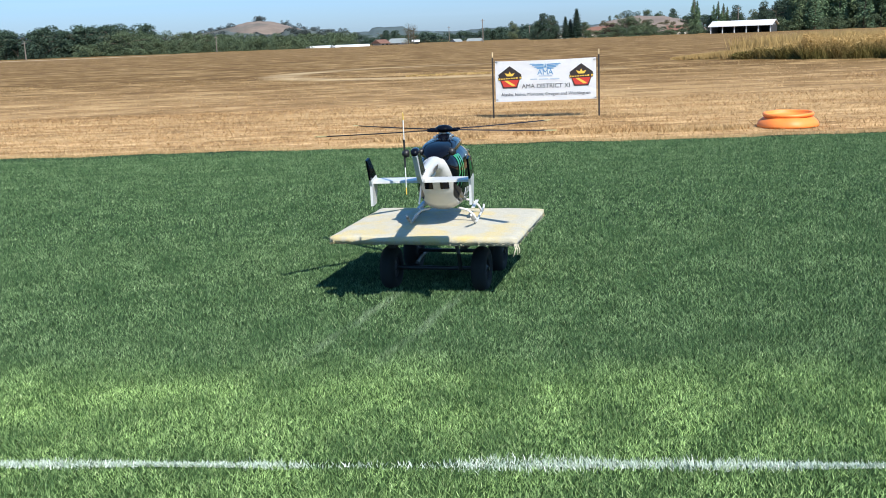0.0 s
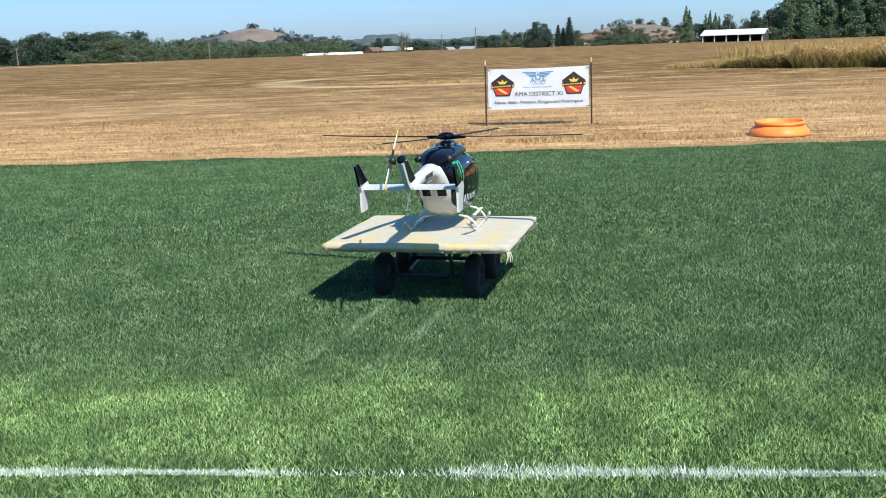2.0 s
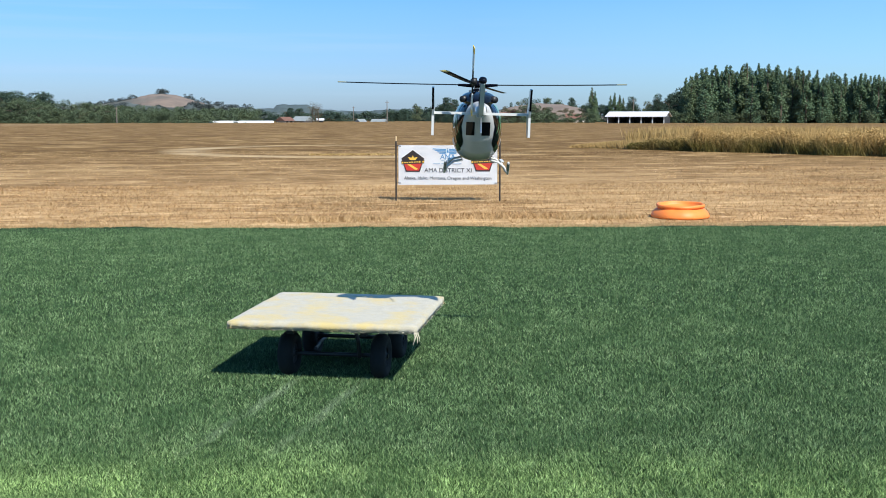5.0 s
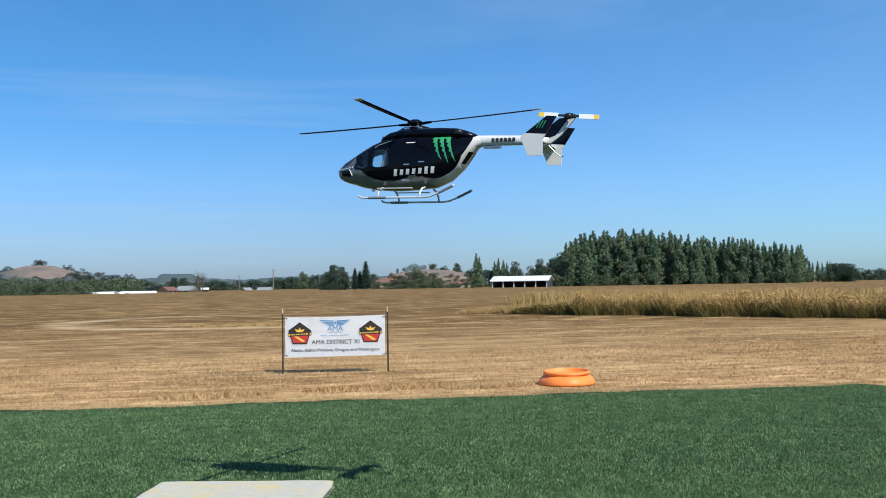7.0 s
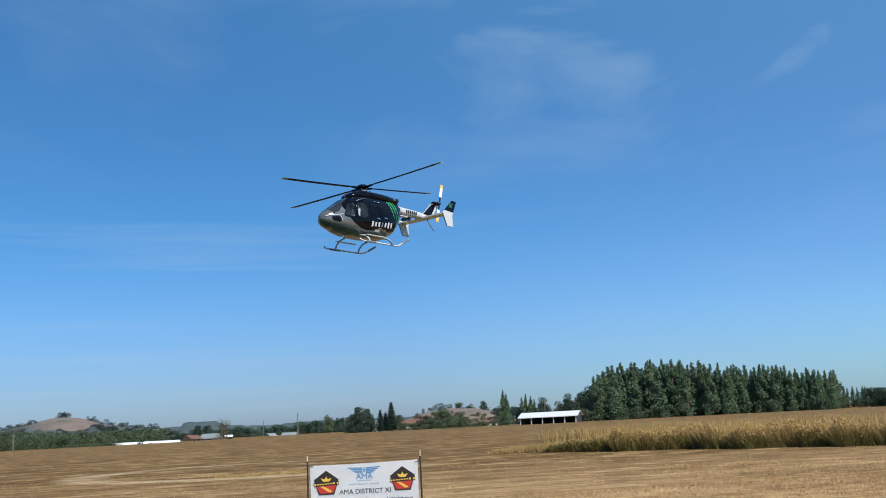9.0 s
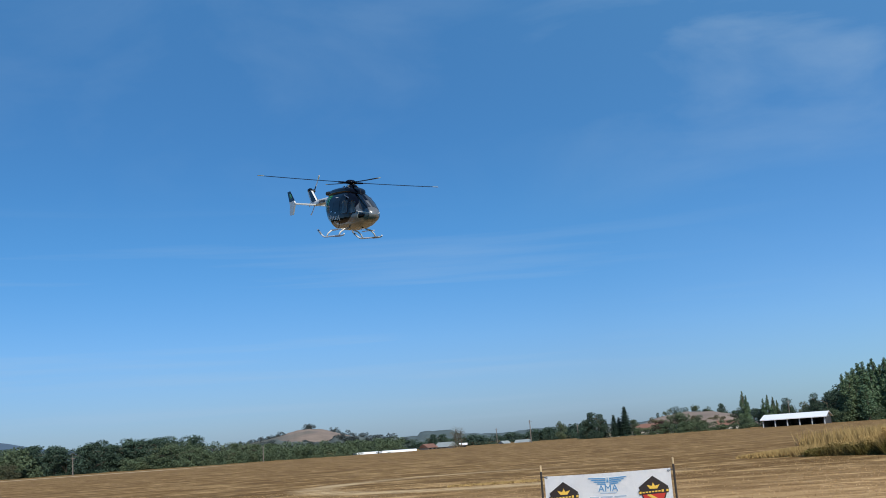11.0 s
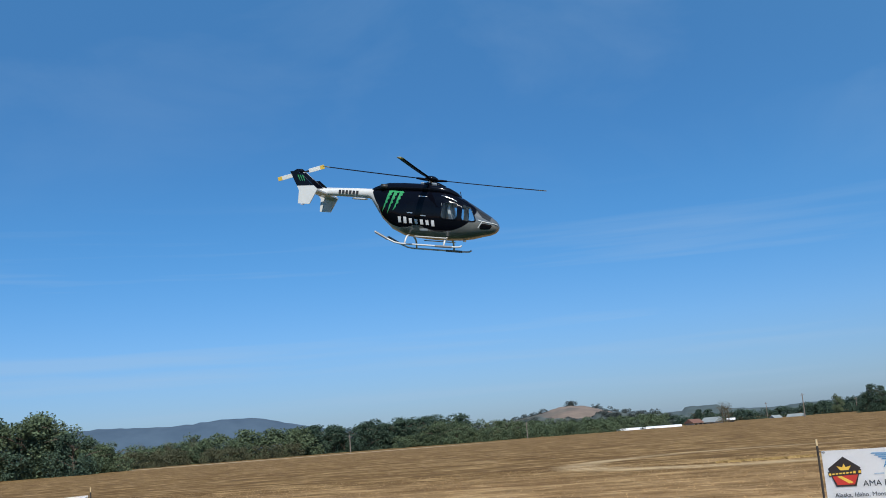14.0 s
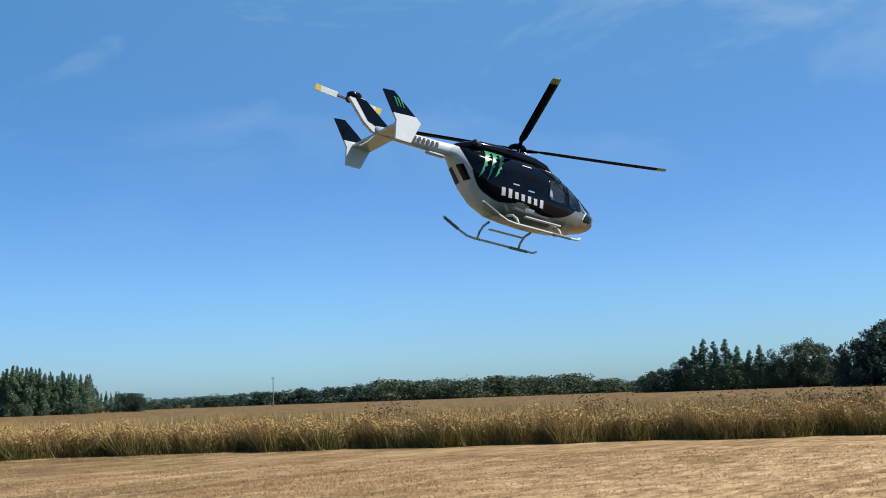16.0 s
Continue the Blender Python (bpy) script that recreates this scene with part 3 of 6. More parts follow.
def bulk(name, verts, faces, material, label, category):
    """One object of uncountable stuff from numpy triangles."""
    me = bpy.data.meshes.new(name)
    me.vertices.add(len(verts))
    me.vertices.foreach_set("co", np.asarray(verts, np.float32).ravel())
    me.loops.add(faces.size)
    me.loops.foreach_set("vertex_index", faces.astype(np.int32).ravel())
    me.polygons.add(len(faces))
    me.polygons.foreach_set("loop_start", np.arange(0, faces.size, 3, dtype=np.int32))
    me.update(calc_edges=True)
    me.materials.append(material)
    return tagged(new(name, me), label, category, kind="stuff")


def lettering(name, words, size, material, parent, m, label=""):
    """Words in the built-in font as a thin mesh under a thing."""
    cu = bpy.data.curves.new("tmp", "FONT")
    cu.body, cu.size, cu.align_x, cu.align_y, cu.extrude, cu.resolution_u = words, size, "CENTER", "CENTER", 0.0015, 3
    ob = bpy.data.objects.new("tmp", cu)
    scene.collection.objects.link(ob)
    me = bpy.data.meshes.new_from_object(ob.evaluated_get(bpy.context.evaluated_depsgraph_get()))
    bpy.data.objects.remove(ob)
    me.materials.clear()
    me.materials.append(material)
    out = new(name, me)
    out.parent = parent
    out.matrix_basis = m
    return tagged(out, label) if label else out


rng = np.random.default_rng(7)


# ---- ground ----
def lawn_edge(x):
    """Where the mown lawn ends and the stubble begins."""
    return 15.75 - 0.075 * (x - 2.0) + 0.10 * math.sin(x * 1.3) + 0.06 * math.sin(x * 3.7 + 1) + 0.03 * math.sin(x * 9.1)


def build_ground():
    # stubble: one sheet to the horizon, finer near the flight line
    xs = [-4000, -1500, -600, -250, -120, -60, -30, -15, 0, 15, 30, 60, 120, 250, 600, 1500, 4000]
    ys = [-3000, -800, -200, -50, 0, 15, 30, 60, 120, 250, 600, 1500, 4500]
    verts = [(x, y, 0.0) for y in ys for x in xs]
    w = len(xs)
    faces = [(j * w + i, j * w + i + 1, (j + 1) * w + i + 1, (j + 1) * w + i) for j in range(len(ys) - 1) for i in range(w - 1)]
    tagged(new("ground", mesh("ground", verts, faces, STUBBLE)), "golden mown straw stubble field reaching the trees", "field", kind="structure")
    # lawn: laid just above it
    steps = [-60 + 0.25 * i for i in range(287)]
    verts, faces = [], []
    for x in steps:
        far = lawn_edge(x) - max(0.0, x - 10.2) ** 2 * 9
        verts += [(x, -60, 0.012), (x, far, 0.012), (x, far + 0.05, -0.01)]
    for i in range(len(steps) - 1):
        a, b = 3 * i, 3 * i + 3
        faces += [(a, b, b + 1, a + 1), (a + 1, b + 1, b + 2, a + 2)]
    tagged(new("lawn", mesh("lawn", verts, faces, LAWN)), "closely mown green lawn of the flying field", "lawn", kind="structure")


def blades(n, xy, height, width, lean, base=0.012):
    """Single-triangle blades standing at the places xy."""
    a = rng.uniform(0, 2 * np.pi, n)
    h = height * rng.uniform(0.55, 1.25, n)
    w = width * rng.uniform(0.7, 1.3, n)
    b = rng.uniform(0, 2 * np.pi, n)
    tilt = lean * rng.uniform(0.1, 1.0, n) * h
    z = np.broadcast_to(base, n)
    left = np.stack([xy[:, 0] - np.cos(a) * w, xy[:, 1] - np.sin(a) * w, z], 1)
    right = np.stack([xy[:, 0] + np.cos(a) * w, xy[:, 1] + np.sin(a) * w, z], 1)
    top = np.stack([xy[:, 0] + np.cos(b) * tilt, xy[:, 1] + np.sin(b) * tilt, z + h], 1)
    return np.stack([left, right, top], 1).reshape(-1, 3), np.arange(3 * n).reshape(-1, 3)


def wedge(n, y0, y1, left, right):
    """Random places in a strip that widens with y."""
    y = np.sqrt(rng.uniform(y0 ** 2, y1 ** 2, n))
    return np.stack([rng.uniform(left * y - 0.4, right * y + 0.4), y], 1)


def build_grass():
    spots = [wedge(430000, 3.1, 5.7, -0.50, 0.80), wedge(390000, 5.7, 8.6, -0.50, 0.80), wedge(680000, 8.6, 15.75, -0.50, 0.80)]
    for xy in spots:
        xy[:, 1] += rng.normal(0, 0.40, len(xy))
    for xy, h, w, lean in ((spots[0], 0.019, 0.0023, 1.3), (spots[1], 0.020, 0.0027, 1.3), (spots[2], 0.021, 0.0034, 1.3)):
        keep = xy[:, 1] < 15.6 - 0.075 * (xy[:, 0] - 2.0) - np.maximum(0, xy[:, 0] - 10.2) ** 2 * 9
        # the chalk strip has its own blades
        strip = np.abs(xy[:, 1] - (3.735 - 0.09 * xy[:, 0])) < 0.035
        xy = xy[keep & ~(strip & (rng.uniform(0, 1, len(xy)) < 0.75))]
        v, f = blades(len(xy), xy, h, w, lean)
        bulk("grass", v, f, BLADES, "short green grass blades of the mown lawn", "grass")
    n = 24000
    x = rng.uniform(-3.4, 3.4, n)
    wide = 0.030 + 0.018 * np.sin(x * 2.1 + 0.6) + 0.010 * np.sin(x * 7.3)
    y = 3.735 - 0.09 * x + 0.008 * np.sin(x * 3.1) + rng.normal(0, 1, n) * np.maximum(wide, 0.008) * 0.62
    thin = 0.50 + 0.35 * np.sin(x * 2.3 - 0.9) + 0.30 * np.sin(x * 5.3)
    keep = rng.uniform(0, 1, n) < np.clip(thin, 0.08, 0.7)
    v, f = blades(int(keep.sum()), np.stack([x, y], 1)[keep], 0.020, 0.0026, 1.2)
    bulk("chalk_line", v, f, CHALK, "patchy white chalk line sprayed on the grass", "line marking")
    # ragged dry rim where lawn and stubble meet
    n = 26000
    x = rng.uniform(-10, 16, n)
    y = np.array([lawn_edge(v) for v in x]) + rng.normal(0.06, 0.09, n)
    v, f = blades(n, np.stack([x, y], 1), 0.05, 0.005, 0.9, 0.0)
    bulk("dry_rim", v, f, STRAW, "ragged dry grass along the lawn edge", "dry grass")
    # straw to the right of the lawn
    n = 90000
    a, d = rng.uniform(radians(24), radians(88), n), np.sqrt(rng.uniform(12.0 ** 2, 34.0 ** 2, n))
    xy = np.stack([d * np.sin(a), 4 + d * np.cos(a)], 1)
    xy = xy[(xy[:, 0] > 11.6) & (rng.uniform(0, 1, n) < 0.10 + 0.90 * np.abs(np.sin((xy[:, 0] * 0.84 + xy[:, 1] * 0.54) * 2.6)) ** 2)]
    xy = xy[(xy[:, 0] - 30) * 0.84 + (xy[:, 1] - 30) * 0.54 < -0.8]
    v, f = blades(len(xy), xy, 0.05, 0.007, 2.2, 0.0)
    bulk("stubble_straw", v, f, STRAW, "pale cut straw stalks lying in rows", "straw")
    # standing and lying straw
    for n, y0, y1, h, w in ((95000, 15.9, 26.0, 0.05, 0.006), (36000, 26.0, 52.0, 0.05, 0.008)):
        xy = wedge(n, y0, y1, -0.62, 0.85)
        xy = xy[xy[:, 1] > 15.95 - 0.075 * (xy[:, 0] - 2.0)]
        row = np.abs(np.sin(xy[:, 1] * 4.2 + xy[:, 0] * 0.16))
        xy = xy[rng.uniform(0, 1, len(xy)) < 0.25 + 0.75 * row]
        v, f = blades(len(xy), xy, h, w, 2.2, 0.0)
        bulk("stubble_straw", v, f, STRAW, "pale cut straw stalks lying in rows", "straw")


def front_of_reeds(k):
    """The near edge of the uncut grass, k from 0 (far end) to 1."""
    pts = ((14.2, 56.5), (17.0, 50.3), (21.5, 44.6), (25.8, 38.4), (29.0, 31.8), (32.4, 26.0), (35.8, 19.5), (39.0, 10.0))
    s = k * (len(pts) - 1)
    i = min(int(s), len(pts) - 2)
    f = s - i
    return pts[i][0] * (1 - f) + pts[i + 1][0] * f, pts[i][1] * (1 - f) + pts[i + 1][1] * f


def build_reeds():
    n = 95000
    k = rng.uniform(0.048, 1, n)
    deep = rng.exponential(2.6, n)
    front = np.array([front_of_reeds(v) for v in k])
    front += np.stack([np.sin(k * 61) * 0.35 + np.sin(k * 143) * 0.2, np.sin(k * 37) * 0.3], 1)
    xy = front + np.stack([deep * 0.75, deep * 0.66], 1)
    clump = 0.84 + 0.13 * np.sin(k * 83 + deep * 1.7) + 0.10 * np.sin(k * 197 + 1.3 + deep) + 0.06 * np.sin(k * 411 + deep * 3)
    tall = 1.22 * clump * np.where(deep < 0.5, 0.80, 1.0) * np.clip(k * 9.0 - 0.35, 0.10, 1.0) + 0.08
    v, f = blades(n, xy, 1.0, 0.014, 0.75, 0.0)
    t = v.reshape(-1, 3, 3)
    t[:, 2, 2] = tall * rng.uniform(0.62, 1.06, n)
    bulk("reeds", t.reshape(-1, 3), f, TALL_GRASS, "tall uncut grass with tan seed heads", "tall grass")
    # drooping leaves between the stalks
    n = 190000
    k = 0.048 + 0.952 * rng.uniform(0, 1, n) ** 1.25
    deep = rng.exponential(1.6, n)
    front = np.array([front_of_reeds(v) for v in k])
    front += np.stack([np.sin(k * 61) * 0.35 + np.sin(k * 143) * 0.2, np.sin(k * 37) * 0.3], 1)
    xy = front + np.stack([deep * 0.75, deep * 0.66], 1)
    clump = 0.84 + 0.13 * np.sin(k * 83 + deep * 1.7) + 0.12 * np.sin(k * 197 + 1.3 + deep) + 0.08 * np.sin(k * 411 + deep * 3)
    z = 1.12 * clump * np.clip(k * 9.0 - 0.35, 0.10, 1.0) * rng.uniform(0.03, 1.0, n) ** 0.8
    p = np.stack([xy[:, 0], xy[:, 1], z], 1)
    a, b = rng.normal(0, 1, (2, n, 3))
    a[:, 2] *= 0.5
    a *= (rng.uniform(0.06, 0.13, n) / np.linalg.norm(a, axis=1))[:, None]
    b *= (rng.uniform(0.015, 0.03, n) / np.linalg.norm(b, axis=1))[:, None]
    bulk("reed_leaves", np.stack([p - b, p + b, p + a], 1).reshape(-1, 3), np.arange(3 * n).reshape(-1, 3), TALL_GRASS, "drooping leaves of the tall uncut grass", "tall grass")
    # wide plain behind the reeds' edge, up to the far headland
    n = 80000
    k = rng.uniform(0, 1, n)
    deep = rng.uniform(2.5, 15, n)
    front = np.array([front_of_reeds(v) for v in k])
    xy = front + np.stack([deep * 0.75, deep * 0.66], 1)
    v, f = blades(n, xy, 1.05, 0.03, 0.5, 0.0)
    bulk("reed_field", v, f, SEED_HEADS, "field of tall tan grass gone to seed", "tall grass")
    # low thin grass that tapers off beyond the far end
    n = 26000
    a = rng.uniform(0, 1, n)
    d = rng.uniform(0, 1, n)
    xy = np.stack([15.6 - 2.9 * a + 6.0 * d, 53.0 + 4.0 * a + 9.0 * d], 1)
    v, f = blades(n, xy, 0.50, 0.02, 0.6, 0.0)
    t = v.reshape(-1, 3, 3)
    t[:, 2, 2] *= 1.05 - 0.75 * a
    bulk("thin_grass", t.reshape(-1, 3), f, SEED_HEADS, "thin low golden grass at the end of the uncut strip", "tall grass")
    # dry brown weeds standing over the strip
    stems = []
    for cx, cy, wide, count in ((38.6, 19.6, 2.8, 420), (34.4, 27.5, 0.6, 60), (31.4, 34.6, 0.8, 90)):
        p = np.stack([rng.normal(cx, wide * 0.5, count), rng.normal(cy, wide, count)], 1)
        v, f = blades(count, p, 1.0, 0.007, 0.25, 0.0)
        t = v.reshape(-1, 3, 3)
        t[:, 2, 2] = rng.uniform(1.05, 1.62, count)
        stems.append(t)
        for k in range(5):
            q = t[:, 2] * (0.55 + 0.1 * k) + t[:, 0] * (0.45 - 0.1 * k)
            o = rng.normal(0, 0.07, (count, 3))
            stems.append(np.stack([q, q + o, q + o * 0.6 + np.array((0, 0, 0.05))], 1))
    v = np.concatenate(stems).reshape(-1, 3)
    bulk("dry_weeds", v, np.arange(len(v)).reshape(-1, 3), WEED_BROWN, "dry brown weed stalks over the tall grass", "weeds")
    # a small mound of cut grass near the banner
    for cx, cy, r in ((2.6, 17.3, 0.75), (4.3, 16.9, 0.4), (-0.2, 17.0, 0.5)):
        n = 1300
        a, d = rng.uniform(0, 2 * np.pi, n), np.sqrt(rng.uniform(0, 1, n)) * r
        xy = np.stack([cx + np.cos(a) * d * 1.9, cy + np.sin(a) * d * 0.5], 1)
        v, f = blades(n, xy, 0.09, 0.008, 1.2, 0.0)
        bulk("straw_clump", v, f, STRAW, "low brown clump of raked straw", "straw")


# ---- carpet cart ----
TABLE_TOP = 0.430


def build_cart():
    cart = thing("cart", pose(-0.02, 6.855, 0, 0, 0, -14.4), "low four-wheeled cart with a carpet-covered square deck on the lawn", "cart")
    # deck with a soft, slightly uneven edge
    bm = bmesh.new()
    nx, ny, w, d, th = 40, 36, 1.225, 1.105, 0.042
    top = {}
    for i in range(nx + 1):
        for j in range(ny + 1):
            x, y = (i / nx - 0.5) * w, (j / ny - 0.5) * d
            e = min(i, nx - i, j, ny - j)
            wob = 0.010 * noise.noise((x * 9, y * 9, 3.0)) if e == 0 else 0
            z = TABLE_TOP - (0.010 if e == 0 else 0) + 0.003 * noise.noise((x * 4, y * 4, 0))
            top[i, j] = bm.verts.new((x * (1 + wob), y * (1 + wob), z))
    for i in range(nx):
        for j in range(ny):
            bm.faces.new((top[i, j], top[i + 1, j], top[i + 1, j + 1], top[i, j + 1]))
    rim = [(i, 0) for i in range(nx)] + [(nx, j) for j in range(ny)] + [(i, ny) for i in range(nx, 0, -1)] + [(0, j) for j in range(ny, 0, -1)]
    low = [bm.verts.new(top[r].co + Vector((0, 0, -th - 0.012 * abs(noise.noise(top[r].co * 22))))) for r in rim]
    inner = [bm.verts.new(Vector((v.co.x * 0.97, v.co.y * 0.97, TABLE_TOP - th + 0.008))) for v in low]
    m = len(rim)
    for k in range(m):
        q = (k + 1) % m
        bm.faces.new((top[rim[k]], low[k], low[q], top[rim[q]]))
        bm.faces.new((low[k], inner[k], inner[q], low[q]))
    bm.faces.new(inner)
    part("deck", bm, CARPET, cart, "off-white yellow-stained carpet over a board", True)
    # fringe of loose threads on the near edge and its corner
    bm = bmesh.new()
    for k in range(320):
        u = rng.uniform(-0.61, 0.61)
        if k < 230:
            x, y = u, -0.562
        else:
            x, y = 0.620, u * 0.9
        z = TABLE_TOP - 0.045 + rng.uniform(-0.004, 0.02)
        a = Vector((x, y, z))
        b = a + Vector((rng.normal(0, 0.008), rng.normal(0, 0.006), -rng.uniform(0.003, 0.010)))
        s = Vector((0.0028, 0.001, 0))
        bm.faces.new([bm.verts.new(p) for p in (a - s, a + s, b)])
    tagged(part("fringe", bm, CARPET, cart, "frayed carpet threads"), kind="stuff")
    tassel = bmesh.new()
    for k in range(4):
        x = 0.598 + 0.007 * k
        sway = 0.010 * math.sin(k * 2.3)
        tube([(x, -0.562, TABLE_TOP - 0.04), (x + 0.008 + sway, -0.570, TABLE_TOP - 0.068), (x + sway * 2, -0.568, TABLE_TOP - 0.092 - 0.012 * (k % 3))], [0.004, 0.003, 0.0015], 5, tassel)
    part("tassel", tassel, ROPE, cart, "dangling frayed carpet strand")
    z = TABLE_TOP - 0.07
    part("frame", joined(box((0.70, 0.05, 0.035), (0, -0.20, z), bevel=0.004), box((0.70, 0.05, 0.035), (0, 0.36, z), bevel=0.004),
                         box((0.045, 0.86, 0.035), (-0.24, 0.02, z - 0.02), bevel=0.004), box((0.045, 0.86, 0.035), (0.24, 0.02, z - 0.02), bevel=0.004)), FRAME_RUST, cart)
    for y in (-0.20, 0.36):
        part("axle", tube([(-0.36, y, 0.15), (0.36, y, 0.15)], 0.014), BLACK_METAL, cart)
    part("steering_bow", tube([(0.06, -0.28, z + 0.005), (0.12, -0.29, z), (0.165, -0.295, z - 0.03), (0.18, -0.295, z - 0.09), (0.18, -0.26, 0.15)], 0.013), BLACK_METAL, cart, "bent dark steel bow")
    part("tow_bar", tube([(-0.16, -0.10, 0.16), (-0.24, 0.32, 0.12), (-0.25, 0.50, 0.11)], 0.012), BLACK_METAL, cart)
    for x in (-0.31, 0.31):
        for y in (-0.20, 0.36):
            wheel = part("wheel", lathe([(0.066, -0.034), (0.096, -0.050), (0.128, -0.046), (0.145, -0.026), (0.150, 0.0), (0.145, 0.026), (0.128, 0.046), (0.096, 0.050), (0.066, 0.034)], 28, pose(x, y, 0.150, 0, 90, 0)), RUBBER, cart, "black pneumatic tyre", True)
            part("rim", lathe([(0.002, -0.040), (0.020, -0.040), (0.024, -0.026), (0.066, -0.022), (0.074, -0.036), (0.074, 0.036), (0.066, 0.022), (0.024, 0.026), (0.020, 0.040), (0.002, 0.040)], 24, pose(x, y, 0.150, 0, 90, 0)), RIM_GREY, wheel, smooth=True)
    return cart


# ---- banner, tub ----
def emblem(parent, x, z, size):
    """A five-sided club badge as plain shapes."""
    five = [(x + size * math.cos(radians(90 + 72 * k)), z + size * math.sin(radians(90 + 72 * k))) for k in range(5)]
    badge = part("badge", slab(five, 0.002, -0.0045), INK_BLACK, parent, "black five-sided club badge")
    low = [(x - size * 0.76, z - size * 0.12), (x + size * 0.76, z - size * 0.12), (x + size * 0.50, z - size * 0.70), (x - size * 0.50, z - size * 0.70)]
    part("red_field", slab(low, 0.002, -0.0065), INK_RED, badge, "red lower field")
    # a dark band with a row of gold blocks across the middle
    part("band", slab([(x - size * 0.98, z + size * 0.10), (x + size * 0.98, z + size * 0.20), (x + size * 0.95, z - size * 0.10), (x - size * 0.93, z - size * 0.18)], 0.002, -0.0080), INK_BLACK, badge)
    for k in range(9):
        bx = x + size * (-0.86 + 0.205 * k + (0.10 if k == 8 else 0))
        bz = z + size * (-0.045 + 0.011 * k)
        tall = size * (0.070 if k in (0, 7, 8) else 0.042)
        part("gold_block", slab([(bx - size * 0.080, bz - tall), (bx + size * 0.060, bz - tall), (bx + size * 0.075, bz + tall), (bx - size * 0.065, bz + tall)], 0.002, -0.0100), INK_GOLD, badge)
    part("gold_wing", slab([(x - size * 0.42, z + size * 0.44), (x - size * 0.10, z + size * 0.36), (x, z + size * 0.58), (x + size * 0.10, z + size * 0.36), (x + size * 0.42, z + size * 0.44), (x + size * 0.24, z + size * 0.18), (x - size * 0.24, z + size * 0.18)], 0.002, -0.0065), INK_GOLD, badge)
    for k, dx in enumerate((-0.10, 0.02)):
        part("gold_stroke", slab([(x + size * (dx - 0.36), z - size * 0.20), (x + size * (dx - 0.24), z - size * 0.16), (x + size * (dx + 0.42), z - size * 0.56), (x + size * (dx + 0.30), z - size * 0.64)], 0.002, -0.0087 - 0.001 * k), INK_GOLD, badge)


